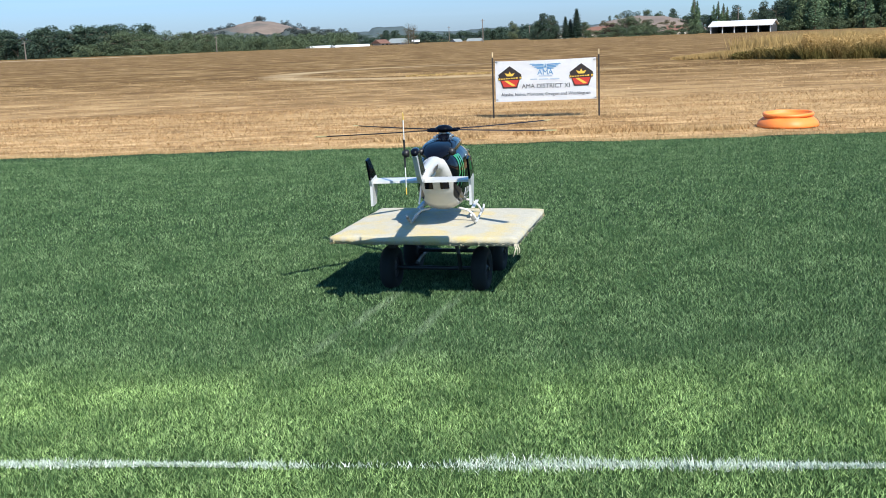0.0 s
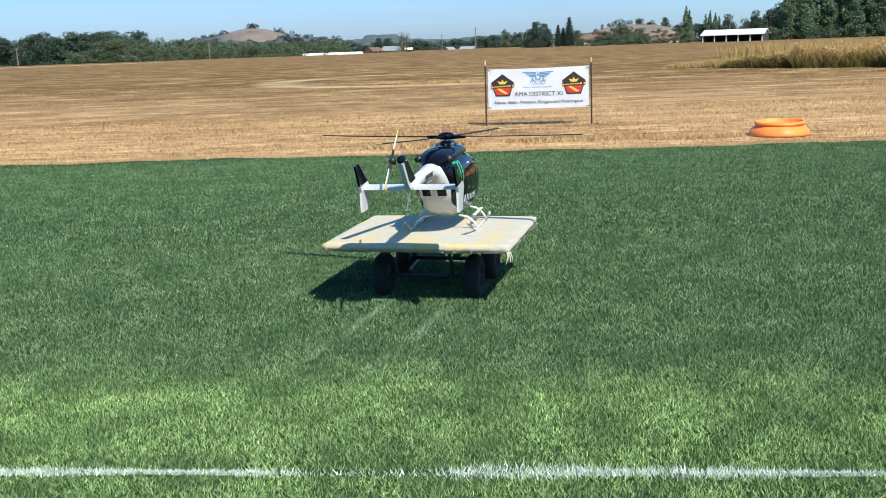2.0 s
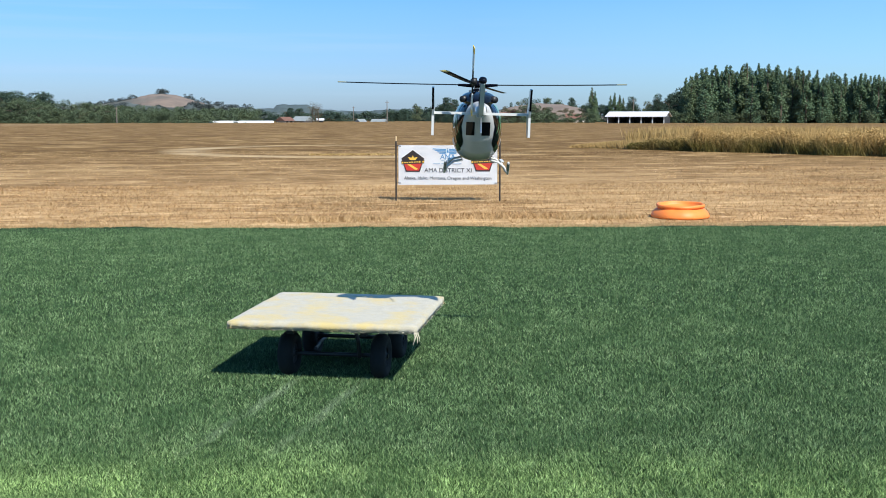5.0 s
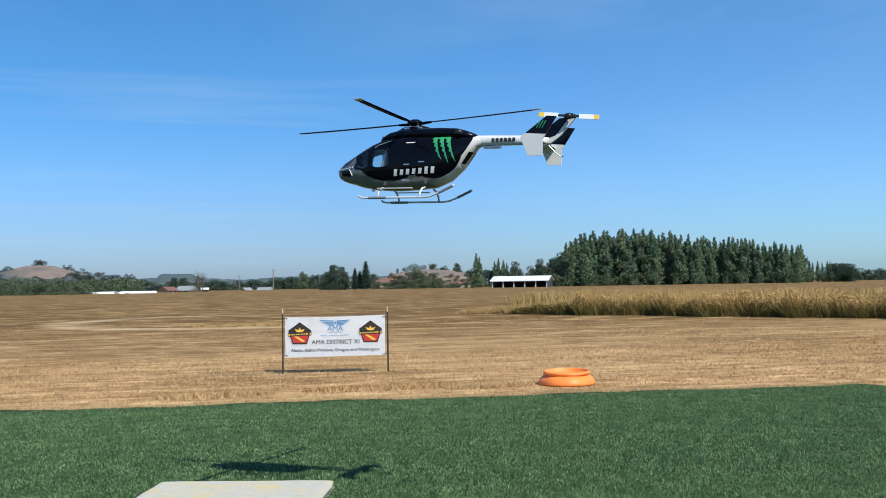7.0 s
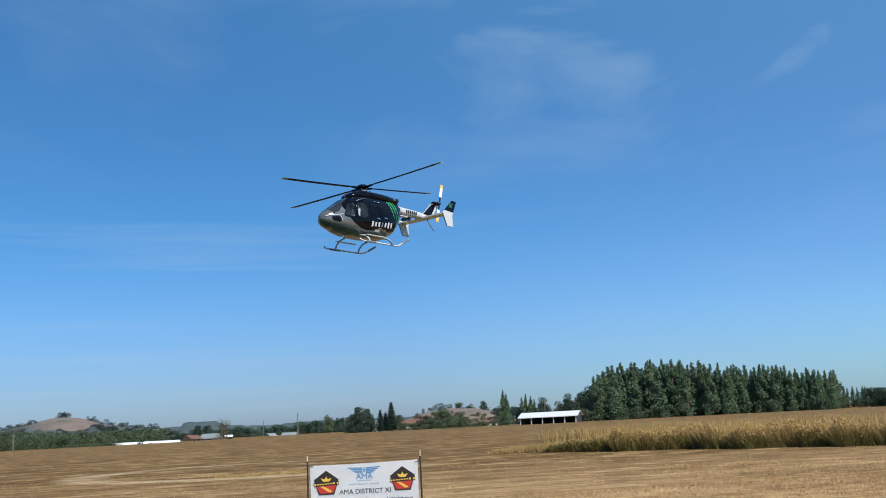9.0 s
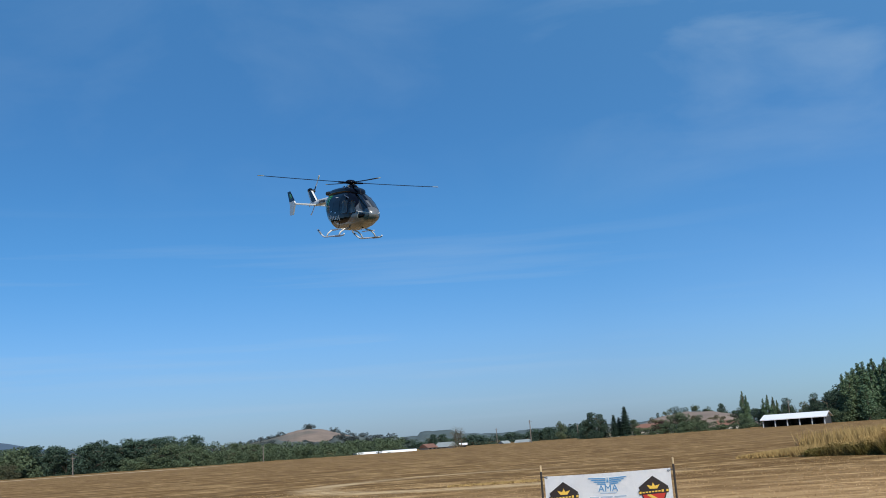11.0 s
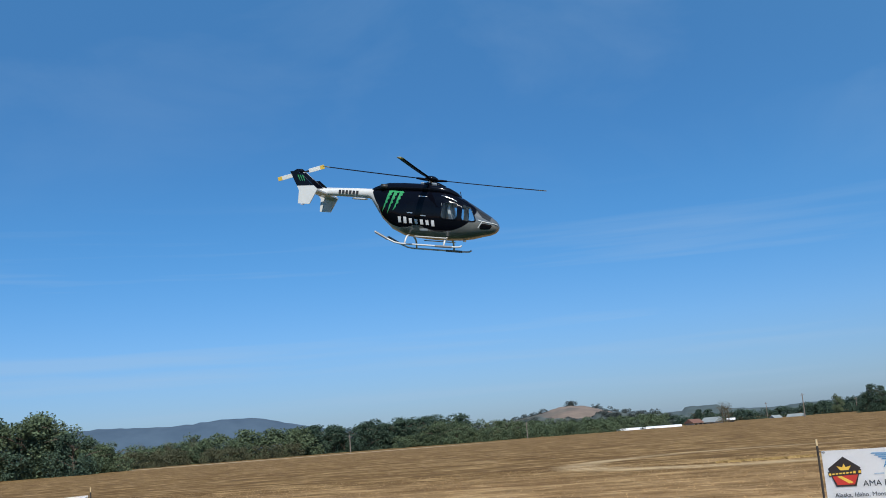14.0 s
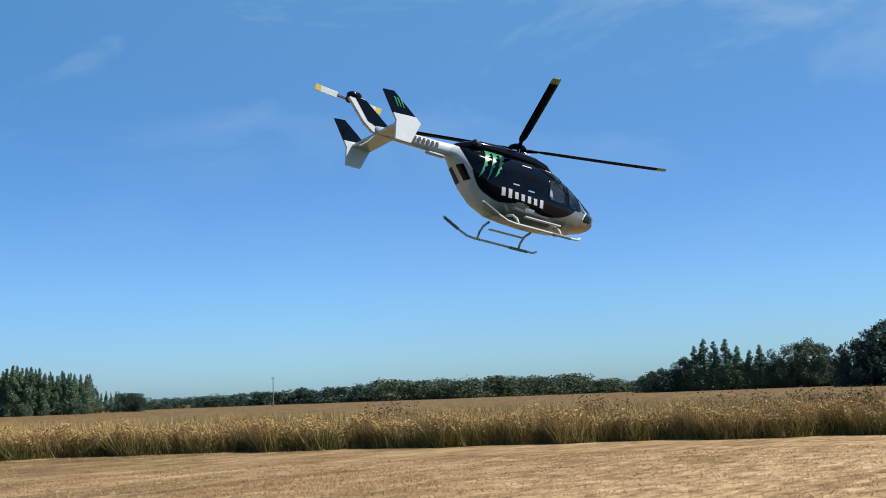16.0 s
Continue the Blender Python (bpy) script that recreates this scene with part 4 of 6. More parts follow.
def build_banner(m, name_label, whole=True):
    ban = thing("banner", m, name_label, "banner")
    w, z0, z1 = 2.02, 0.335, 1.150
    bm = bmesh.new()
    nx, nz = 48, 12
    rows = []
    for j in range(nz + 1):
        row = []
        for i in range(nx + 1):
            u, v = i / nx, j / nz
            x = (u - 0.5) * w
            sag = 0.012 * math.sin(math.pi * u)
            row.append(bm.verts.new((x, 0.0022 * math.sin(u * 13) * (1 - v) + 0.0010 * math.sin(u * 31 + v * 5), z0 + (z1 - z0) * v + 0.020 * (u - 0.5) - sag * v)))
        rows.append(row)
    for j in range(nz):
        for i in range(nx):
            bm.faces.new((rows[j][i], rows[j][i + 1], rows[j + 1][i + 1], rows[j + 1][i]))
    bmesh.ops.solidify(bm, geom=bm.faces[:], thickness=0.002)
    part("sheet", bm, VINYL, ban, "white printed vinyl")
    for s in (-1, 1):
        x = s * (w / 2 + 0.055)
        stake = part("stake", joined(tube([(x, 0.02, -0.05), (x - s * 0.004, 0.02, 1.22)], 0.017, 8)), STAKE_DARK, ban, "dark slim stake")
        part("stake_tip", tube([(x - s * 0.004, 0.02, 1.215), (x - s * 0.004, 0.02, 1.32)], 0.015, 8), STAKE_PALE, stake, "bare pale wood tip")
        for z in (z0 + 0.03, z1 - 0.03):
            part("tie", tube([(s * (w / 2 - 0.03), -0.006, z), (s * (w / 2 + 0.02), 0.0, z + 0.012), (x, 0.0, z + 0.01)], 0.006, 6), BLACK_METAL, ban)
            part("eyelet", lathe([(0.008, 0.0), (0.018, -0.002), (0.008, -0.004)], 12, pose(s * (w / 2 - 0.035), -0.006, z, -90)), STEEL, ban)
    front = -0.0068
    if not whole:
        for r, ink in ((0.44, INK_GOLD), (0.36, INK_RED), (0.20, INK_BLUE)):
            arc = [(r * 1.5 * math.cos(math.pi * k / 24), 0.66 + r * math.sin(math.pi * k / 24)) for k in range(25)]
            part("print", slab(arc, 0.002, front - 0.002 * (0.44 - r) * 20), ink, ban, "coloured arched print")
        return ban
    art = part("print", slab([(-0.02, 0.99), (0.0, 1.085), (0.02, 0.99)], 0.002, front), INK_BLUE, ban, "blue winged emblem print")
    for s in (-1, 1):
        emblem_at = s * 0.715
        holder = part("print", slab([(emblem_at - 0.01, 0.80), (emblem_at + 0.01, 0.80), (emblem_at + 0.01, 0.82), (emblem_at - 0.01, 0.82)], 0.001, front + 0.004), INK_BLACK, ban)
        before = set(bpy.data.objects)
        emblem(holder, emblem_at, 0.800 + 0.007 * s, 0.245)
        for o in set(bpy.data.objects) - before:
            if o.parent == holder:
                o.matrix_basis = pose(0, front + 0.003, 0)
        for k in range(4):
            z = 1.055 - 0.030 * k
            a, b2 = 0.030, 0.315 - 0.045 * k
            part("wing_bar", slab([(s * a, z - 0.012), (s * b2, z + 0.004), (s * (b2 - 0.02), z + 0.018), (s * a, z + 0.006)], 0.002, front), INK_BLUE, art)
    lettering("initials", "AMA", 0.150, INK_BLUE, art, pose(0.0, front, 0.895, 90), "blue block initials")
    part("small_bar", slab([(-0.13, 0.820), (0.13, 0.820), (0.13, 0.834), (-0.13, 0.834)], 0.002, front), INK_PALE, art)
    for a, b2 in ((-0.30, -0.16), (-0.13, 0.06), (0.09, 0.28)):
        part("script_bar", slab([(a, 0.755), (b2, 0.757), (b2, 0.775), (a, 0.773)], 0.002, front), INK_PALE, art)
    lettering("lettering", "AMA DISTRICT XI", 0.124, LETTER_BLACK, ban, pose(0.01, front, 0.625, 90), "dark block lettering")
    lettering("lettering", "Alaska, Idaho, Montana, Oregon and Washington", 0.0900, LETTER_BLACK, ban, pose(0.0, front, 0.468, 90), "dark line of lettering")
    return ban


def build_side_banner():
    """An orange banner on two stakes beyond the white one."""
    ban = thing("banner", pose(-16.55, 21.75, 0, 0, 0, 27), "plain orange banner between two dark stakes on the stubble", "banner")
    bm = bmesh.new()
    rows = [[bm.verts.new(((i / 24 - 0.5) * 2.0, 0.012 * math.sin(i * 0.9) * (1 - j / 6), 0.33 + 0.80 * j / 6 - 0.012 * math.sin(math.pi * i / 24))) for i in range(25)] for j in range(7)]
    for a, b in zip(rows, rows[1:]):
        for i in range(24):
            bm.faces.new((a[i], a[i + 1], b[i + 1], b[i]))
    bmesh.ops.solidify(bm, geom=bm.faces[:], thickness=0.002)
    part("sheet", bm, ORANGE, ban, "orange vinyl", True)
    for s in (-1, 1):
        x = s * 1.05
        stake = part("stake", tube([(x, 0.02, -0.05), (x, 0.02, 1.20)], 0.017, 8), STAKE_DARK, ban, "dark slim stake")
        part("stake_tip", tube([(x, 0.02, 1.195), (x, 0.02, 1.30)], 0.015, 8), STAKE_PALE, stake, "bare pale wood tip")


def build_tub():
    tub = thing("tub", pose(5.72, 16.95, 0), "collapsed orange plastic tub lying on the stubble", "tub")
    bm = lathe([(0.0, 0.0), (0.44, 0.0), (0.490, 0.012), (0.494, 0.040), (0.470, 0.095), (0.415, 0.150), (0.375, 0.172), (0.368, 0.182)], 48)
    for v in bm.verts:
        a = math.atan2(v.co.y, v.co.x)
        v.co *= 1 + 0.02 * math.sin(3 * a + 1) + 0.008 * math.sin(7 * a)
    part("body", bm, ORANGE, tub, smooth=True)
    bm = lathe([(0.362, 0.178), (0.398, 0.188), (0.408, 0.208), (0.402, 0.232), (0.384, 0.243), (0.368, 0.238), (0.362, 0.215), (0.352, 0.18), (0.10, 0.150), (0.0, 0.148)], 48)
    for v in bm.verts:
        a = math.atan2(v.co.y, v.co.x)
        v.co.z += 0.012 * math.sin(a + 0.4) + 0.004 * math.sin(5 * a)
    part("collar", bm, ORANGE, tub, "rolled upper rim", True)


# ---- helicopter ----
STATIONS = ((-1.24, -0.36, -0.46, 0.075), (-1.12, -0.335, -0.53, 0.135), (-1.0, -0.32, -0.68, 0.21), (-0.85, -0.30, -0.885, 0.275), (-0.65, -0.285, -1.06, 0.325), (-0.40, -0.275, -1.165, 0.352),
            (-0.10, -0.27, -1.195, 0.362), (0.20, -0.275, -1.21, 0.365), (0.45, -0.315, -1.205, 0.358), (0.70, -0.42, -1.185, 0.335), (0.90, -0.53, -1.15, 0.300), (1.08, -0.635, -1.095, 0.250),
            (1.22, -0.715, -1.060, 0.205), (1.31, -0.775, -1.020, 0.155), (1.36, -0.825, -0.975, 0.100), (1.385, -0.880, -0.915, 0.030))
POWER = 2.5


def section(x):
    """Top, bottom and half width of the cabin at x, smoothly."""
    xs = np.array([s[0] for s in STATIONS])
    return [float(np.interp(x, xs, [s[i] for s in STATIONS])) for i in (1, 2, 3)]


def skin(x, angle, out=0.0):
    """The cabin's surface at x and an angle from the left round over the top."""
    top, low, half = section(x)
    c, s = math.cos(angle), math.sin(angle)
    y = math.copysign(abs(c) ** (2 / POWER), c) * (half + out)
    z = (top + low) / 2 + math.copysign(abs(s) ** (2 / POWER), s) * ((top - low) / 2 + out)
    return Vector((x * U, y * U, (z + DATUM) * U))


def side_y(x, z, out=0.0):
    top, low, half = section(x)
    k = min(0.999, abs((z - (top + low) / 2) / ((top - low) / 2)))
    return (half * (1 - k ** POWER) ** (1 / POWER) + out)


def hull_point(x, z, side, out):
    return Vector((x * U, side * side_y(x, z, out) * U, (z + DATUM) * U))


def hatch_x(y, z):
    """Where the cabin's sloping rear lies at y, z."""
    x = STATIONS[0][0]
    while x < 0:
        top, low, half = section(x)
        if abs(y / half) ** POWER + abs((z - (top + low) / 2) / ((top - low) / 2)) ** POWER <= 1:
            break
        x += 0.004
    return x


def body_at(x, y, z):
    return Vector((x * U, y * U, (z + DATUM) * U))


def hull_patch(corners, side, out, rounded=5.0, rings=4, spokes=28):
    """A rounded patch lying on the cabin's side, spanned by four (x, z) corners."""
    bm = bmesh.new()
    c = [Vector(p) for p in corners]
    cache = []
    for r in range(1, rings + 1):
        row = []
        for k in range(spokes):
            a = 2 * math.pi * k / spokes
            ca, sa = math.cos(a), math.sin(a)
            q = (abs(ca) ** rounded + abs(sa) ** rounded) ** (-1 / rounded) * r / rings
            u, v = 0.5 + 0.5 * ca * q, 0.5 + 0.5 * sa * q
            p = (c[0] * (1 - u) + c[1] * u) * (1 - v) + (c[3] * (1 - u) + c[2] * u) * v
            row.append(bm.verts.new(hull_point(p.x, p.y, side, out)))
        cache.append(row)
    p = (c[0] + c[1] + c[2] + c[3]) / 4
    mid = bm.verts.new(hull_point(p.x, p.y, side, out))
    for k in range(spokes):
        bm.faces.new((mid, cache[0][k], cache[0][(k + 1) % spokes]))
        for a, b in zip(cache, cache[1:]):
            bm.faces.new((a[k], b[k], b[(k + 1) % spokes], a[(k + 1) % spokes]))
    return bm


def hull_strip(points, side, out):
    """A ribbon on the cabin's side: rows of (x, z, width in x)."""
    bm = bmesh.new()
    rows = []
    fine = []
    for (x0, z0, w0), (x1, z1, w1) in zip(points, points[1:]):
        for k in range(4):
            f = k / 4
            fine.append((x0 + (x1 - x0) * f, z0 + (z1 - z0) * f, w0 + (w1 - w0) * f))
    fine.append(points[-1])
    for x, z, w in fine:
        rows.append([bm.verts.new(hull_point(x - w / 2, z, side, out)), bm.verts.new(hull_point(x + w / 2, z, side, out))])
    for a, b in zip(rows, rows[1:]):
        bm.faces.new((a[0], a[1], b[1], b[0]))
    return bm


def lofted(rows, sides=24, power=2.4):
    """A body from rows of x, centre z, half width, half height (drawing units)."""
    bm = bmesh.new()
    rings = []
    for x, zc, w, h in rows:
        ring = []
        for k in range(sides):
            a = 2 * math.pi * k / sides
            c, s = math.cos(a), math.sin(a)
            ring.append(bm.verts.new(body_at(x, math.copysign(abs(c) ** (2 / power), c) * w, zc + math.copysign(abs(s) ** (2 / power), s) * h)))
        rings.append(ring)
    for a, b in zip(rings, rings[1:]):
        for k in range(sides):
            bm.faces.new((a[k], a[(k + 1) % sides], b[(k + 1) % sides], b[k]))
    bm.faces.new(rings[0][::-1])
    bm.faces.new(rings[-1])
    return bm


def tail_plate(outline, y, thick):
    bm = slab([(x * U, (z + DATUM) * U) for x, z in outline], thick * U, y * U)
    return bm


WINDOWS = {"cockpit": ((0.71, -0.86), (0.99, -0.85), (0.87, -0.58), (0.70, -0.52)), "door": ((0.31, -0.84), (0.64, -0.85), (0.63, -0.53), (0.34, -0.52)),
           "cabin": ((-0.10, -0.76), (0.22, -0.76), (0.22, -0.53), (-0.10, -0.53)), "rear": ((-0.36, -0.72), (-0.18, -0.72), (-0.18, -0.55), (-0.34, -0.55))}
OPEN_WINDOWS = ("cockpit", "door")


def in_window(x, z):
    for lab in OPEN_WINDOWS:
        c = WINDOWS[lab]
        x0, x1 = min(c[0][0], c[3][0]) + 0.015, max(c[1][0], c[2][0]) - 0.015
        if x0 < x < x1:
            f = (x - c[0][0]) / (c[1][0] - c[0][0])
            top = c[3][1] + (c[2][1] - c[3][1]) * (x - c[3][0]) / (c[2][0] - c[3][0])
            low = c[0][1] + (c[1][1] - c[0][1]) * f
            if low + 0.01 < z < top - 0.01 and not (lab == "cockpit" and x > 1.00 - (z + 0.86) * 0.43 - 0.02):
                return True
    return False


def hull_frame(corners, side, out, spokes=36):
    """A raised frame round a window."""
    bm = bmesh.new()
    c = [Vector(p) for p in corners]
    rows = []
    for grow, lift in ((0.93, 0.0), (0.95, out), (1.07, out), (1.09, 0.0)):
        row = []
        for k in range(spokes):
            a = 2 * math.pi * k / spokes
            ca, sa = math.cos(a), math.sin(a)
            q = (abs(ca) ** 5 + abs(sa) ** 5) ** (-1 / 5) * grow
            u, v = 0.5 + 0.5 * ca * q, 0.5 + 0.5 * sa * q
            p = (c[0] * (1 - u) + c[1] * u) * (1 - v) + (c[3] * (1 - u) + c[2] * u) * v
            row.append(bm.verts.new(hull_point(p.x, p.y, side, 0.003 + lift)))
        rows.append(row)
    for a, b in zip(rows, rows[1:]):
        for k in range(spokes):
            bm.faces.new((a[k], b[k], b[(k + 1) % spokes], a[(k + 1) % spokes]))
    return bm


def build_helicopter():
    heli = thing("model_helicopter", pose(0.03, 7.25, TABLE_TOP, 0, 0, 82), "large black and silver scale model helicopter with four rotor blades", "helicopter")
    # cabin
    bm = bmesh.new()
    xs = [STATIONS[0][0] + (STATIONS[-1][0] - STATIONS[0][0]) * (k / 150) for k in range(151)]
    sides = 112
    rings = [[bm.verts.new(skin(x, 2 * math.pi * k / sides)) for k in range(sides)] for x in xs]
    for a, b in zip(rings, rings[1:]):
        for k in range(sides):
            mid = (a[k].co + b[(k + 1) % sides].co) / 2
            if not in_window(mid.x / U, mid.z / U - DATUM):
                bm.faces.new((a[k], a[(k + 1) % sides], b[(k + 1) % sides], b[k]))
    bm.faces.new(rings[0][::-1])
    bm.faces.new(rings[-1])
    cabin = part("cabin", bm, LIVERY, heli, "gloss black cabin over a silver nose and belly", True)
    # engine cowling on the roof
    cowl = part("engine_cowling", lofted([(0.62, -0.385, 0.05, 0.02), (0.54, -0.345, 0.15, 0.05), (0.40, -0.305, 0.21, 0.080), (0.18, -0.280, 0.235, 0.100), (-0.15, -0.272, 0.245, 0.105), (-0.50, -0.275, 0.245, 0.105),
                                          (-0.78, -0.285, 0.225, 0.100), (-0.93, -0.305, 0.19, 0.080), (-1.06, -0.33, 0.12, 0.055), (-1.16, -0.36, 0.05, 0.03)], 28), DARK_PAINT, heli, "gloss black engine cowling", True)
    part("air_intake", lofted([(0.30, -0.215, 0.07, 0.030), (0.16, -0.175, 0.10, 0.050), (-0.05, -0.165, 0.09, 0.040), (-0.18, -0.175, 0.05, 0.02)], 20), DARK_PAINT, cowl, smooth=True)
    for s in (-1, 1):
        part("exhaust", tube([body_at(-0.72, s * 0.15, -0.275), body_at(-0.84, s * 0.20, -0.28), body_at(-0.90, s * 0.235, -0.285)], [0.045 * U, 0.050 * U, 0.046 * U], 14), BLACK_METAL, cowl, smooth=True)
        part("cowl_panel", hull_strip([(-0.05, -0.43, 0.16), (-0.05, -0.445, 0.16)], s, 0.004), LETTER_WHITE, cowl)
        part("grab_rail", tube([hull_point(0.30, -0.40, s, 0.01), hull_point(0.38, -0.42, s, 0.03), hull_point(0.52, -0.46, s, 0.03), hull_point(0.60, -0.50, s, 0.01)], 0.008 * U, 6), STEEL, cowl)
    # glazing
    for s in (-1, 1):
        lo, hi = (radians(18), radians(86)) if s > 0 else (radians(94), radians(162))
        bm = bmesh.new()
        grid = []
        for i in range(13):
            x = 0.66 + (1.235 - 0.66) * i / 12
            row = []
            for j in range(13):
                f = j / 12
                sill = float(np.interp(x, (0.66, 0.92, 1.08, 1.235), (74, 60, 24, 20)))
                low_edge = radians(sill) + (hi - radians(sill)) * f if s > 0 else lo + (radians(180 - sill) - lo) * f
                row.append(bm.verts.new(skin(x, low_edge, 0.006)))
            grid.append(row)
        for i in range(12):
            for j in range(12):
                bm.faces.new((grid[i][j], grid[i + 1][j], grid[i + 1][j + 1], grid[i][j + 1]))
        part("windshield", bm, BRONZE_GLASS, heli, "smoky curved windshield pane", True)
        part("chin_window", hull_patch(((1.05, -0.98), (1.24, -0.96), (1.28, -0.88), (1.08, -0.87)), s, 0.005), GLASS_TINT, heli, smooth=True)
        part("nose_trim", tube([hull_point(x, z, s, 0.004) for x, z in ((1.02, -0.815), (1.10, -0.835), (1.18, -0.845), (1.25, -0.850), (1.31, -0.858), (1.36, -0.872))], 0.011 * U, 6), WHITE_PAINT, heli, "white nose trim line")
        part("nose_trim", tube([hull_point(x, z, s, 0.004) for x, z in ((1.10, -0.835), (1.06, -0.90), (1.03, -0.96))], 0.009 * U, 6), WHITE_PAINT, heli)
        for lab, cs in WINDOWS.items():
            win = part("side_window", hull_patch(cs, s, 0.003), CLEAR_GLASS if lab in OPEN_WINDOWS else GLASS_TINT, heli, "tinted " + lab + " window", True)
            if lab in OPEN_WINDOWS:
                part("window_frame", hull_frame(cs, s, 0.002), DARK_PAINT, win, smooth=True)
            if lab in ("cabin", "rear"):
                (x0, z0) = cs[0]
                part("handle", hull_patch(((x0 + 0.04, z0 - 0.055), (x0 + 0.15, z0 - 0.055), (x0 + 0.15, z0 - 0.035), (x0 + 0.04, z0 - 0.035)), s, 0.010), STEEL, heli, "small bright door handle")
        part("door_rail", hull_strip([(-0.55, -0.50, 0.02), (-0.55, -0.505, 0.02)], s, 0.006), BLACK_METAL, heli)
        bm = bmesh.new()
        grid = [[bm.verts.new(body_at(hatch_x(s * (0.050 + 0.030 * i), -0.79 + 0.048 * j) - 0.008, s * (0.050 + 0.030 * i), -0.79 + 0.048 * j)) for j in range(5)] for i in range(5)]
        for i in range(4):
            for j in range(4):
                bm.faces.new((grid[i][j], grid[i + 1][j], grid[i + 1][j + 1], grid[i][j + 1]))
        part("rear_window", bm, GLASS_TINT, heli, "dark window in the white rear hatch", True)
        # three ragged green stripes, a plain stand-in for the painted mark
        for x, long in ((-0.735, 0.41), (-0.625, 0.44), (-0.515, 0.38)):
            part("claw_stripe", hull_strip([(x + 0.030, -0.355, 0.062), (x + 0.048, -0.385, 0.088), (x + 0.030, -0.405, 0.058), (x + 0.034, -0.440, 0.074), (x + 0.010, -0.465, 0.044), (x + 0.012, -0.510, 0.064), (x - 0.014, -0.545, 0.034), (x - 0.012, -0.590, 0.052), (x - 0.040, -0.625, 0.024), (x - 0.046, -0.665, 0.034), (x - 0.090, -0.355 - long, 0.005)], s, 0.007), GREEN_PAINT, heli, "ragged green painted stripe")
        part("claw_stripe", hull_strip([(-0.66, -0.350, 0.10), (-0.60, -0.365, 0.22), (-0.55, -0.385, 0.12)], s, 0.0075), GREEN_PAINT, heli)
        # a white name as seven plain bars
        for k in range(7):
            x, z = -0.455 + 0.108 * k, -0.905 - 0.006 * k
            tall = (0.060, 0.066, 0.050, 0.048, 0.050, 0.048, 0.060)[k]
            part("name_bar", hull_strip([(x - 0.008, z + tall, 0.060), (x - 0.003, z + tall * 0.4, 0.056), (x + 0.003, z - tall * 0.3, 0.056), (x + 0.008, z - tall * 0.8, 0.060)], s, 0.008), LETTER_WHITE, heli, "white painted bar of a name")
        part("landing_light", hull_patch(((-0.06, -1.08), (0.10, -1.08), (0.10, -1.04), (-0.06, -1.04)), s, 0.02), LETTER_WHITE, heli)
    # pale lining inside, open at the windows
    bm = bmesh.new()
    xs = [0.26 + 0.80 * k / 60 for k in range(61)]
    rings = [[bm.verts.new(skin(x, 2 * math.pi * k / sides, -0.016)) for k in range(sides)] for x in xs]
    for a, b in zip(rings, rings[1:]):
        for k in range(sides):
            mid = (a[k].co + b[(k + 1) % sides].co) / 2
            if not in_window(mid.x / U, mid.z / U - DATUM):
                bm.faces.new((b[k], b[(k + 1) % sides], a[(k + 1) % sides], a[k]))
    bm.faces.new(rings[0])
    part("cabin_lining", bm, INTERIOR, cabin, "pale cockpit lining", True)
    # two pale seats behind the windows
    for s in (-1, 1):
        part("seat", joined(box((0.20 * U, 0.19 * U, 0.06 * U), body_at(0.60, s * 0.15, -0.93), bevel=0.006), box((0.06 * U, 0.19 * U, 0.34 * U), body_at(0.47, s * 0.15, -0.77), (0, -10, 0), bevel=0.008),
                            box((0.05 * U, 0.11 * U, 0.10 * U), body_at(0.435, s * 0.15, -0.56), (0, -10, 0), bevel=0.006)), INTERIOR, heli, "pale cockpit seat")
    part("instrument_panel", joined(box((0.06 * U, 0.36 * U, 0.16 * U), body_at(0.98, 0, -0.86), (0, 15, 0), bevel=0.006), box((0.16 * U, 0.10 * U, 0.12 * U), body_at(0.90, 0, -0.96), bevel=0.004)), INTERIOR, heli, "grey instrument panel")
    # tail boom
    boom = part("tail_boom", lofted([(-0.98, -0.42, 0.17, 0.10), (-1.12, -0.405, 0.105, 0.095), (-1.3, -0.405, 0.088, 0.085), (-1.7, -0.415, 0.078, 0.075), (-2.1, -0.425, 0.070, 0.066), (-2.32, -0.43, 0.05, 0.055)], 20), WHITE_PAINT, heli, "white tail boom", True)
    part("boom_spine", lofted([(-1.25, -0.325, 0.02, 0.012), (-1.5, -0.335, 0.03, 0.014), (-2.05, -0.355, 0.03, 0.016)], 12), WHITE_PAINT, boom)
    part("boom_fairing", lofted([(-1.22, -0.515, 0.03, 0.012), (-1.26, -0.515, 0.045, 0.02), (-1.48, -0.515, 0.045, 0.02), (-1.52, -0.515, 0.03, 0.012)], 12), WHITE_PAINT, boom)
    for s in (-1, 1):
        for k in range(6):
            x = -1.76 + 0.070 * k
            bm = bmesh.new()
            vs = [bm.verts.new(body_at(x + dx, s * 0.0905, -0.41 + dz)) for dx, dz in ((-0.024, -0.032), (0.024, -0.032), (0.028, 0.034), (-0.020, 0.034))]
            bm.faces.new(vs)
            part("registration_bar", bm, LETTER_BLACK, boom, "dark painted bar")
    # fin with tail rotor
    fin = part("tail_fin", tail_plate([(-1.96, -0.375), (-2.16, -0.34), (-2.50, -0.075), (-2.70, -0.055), (-2.735, -0.10), (-2.50, -0.37), (-2.36, -0.47), (-2.22, -0.49)], 0.0, 0.055), WHITE_PAINT, heli, "swept tail fin, dark above a white edge")
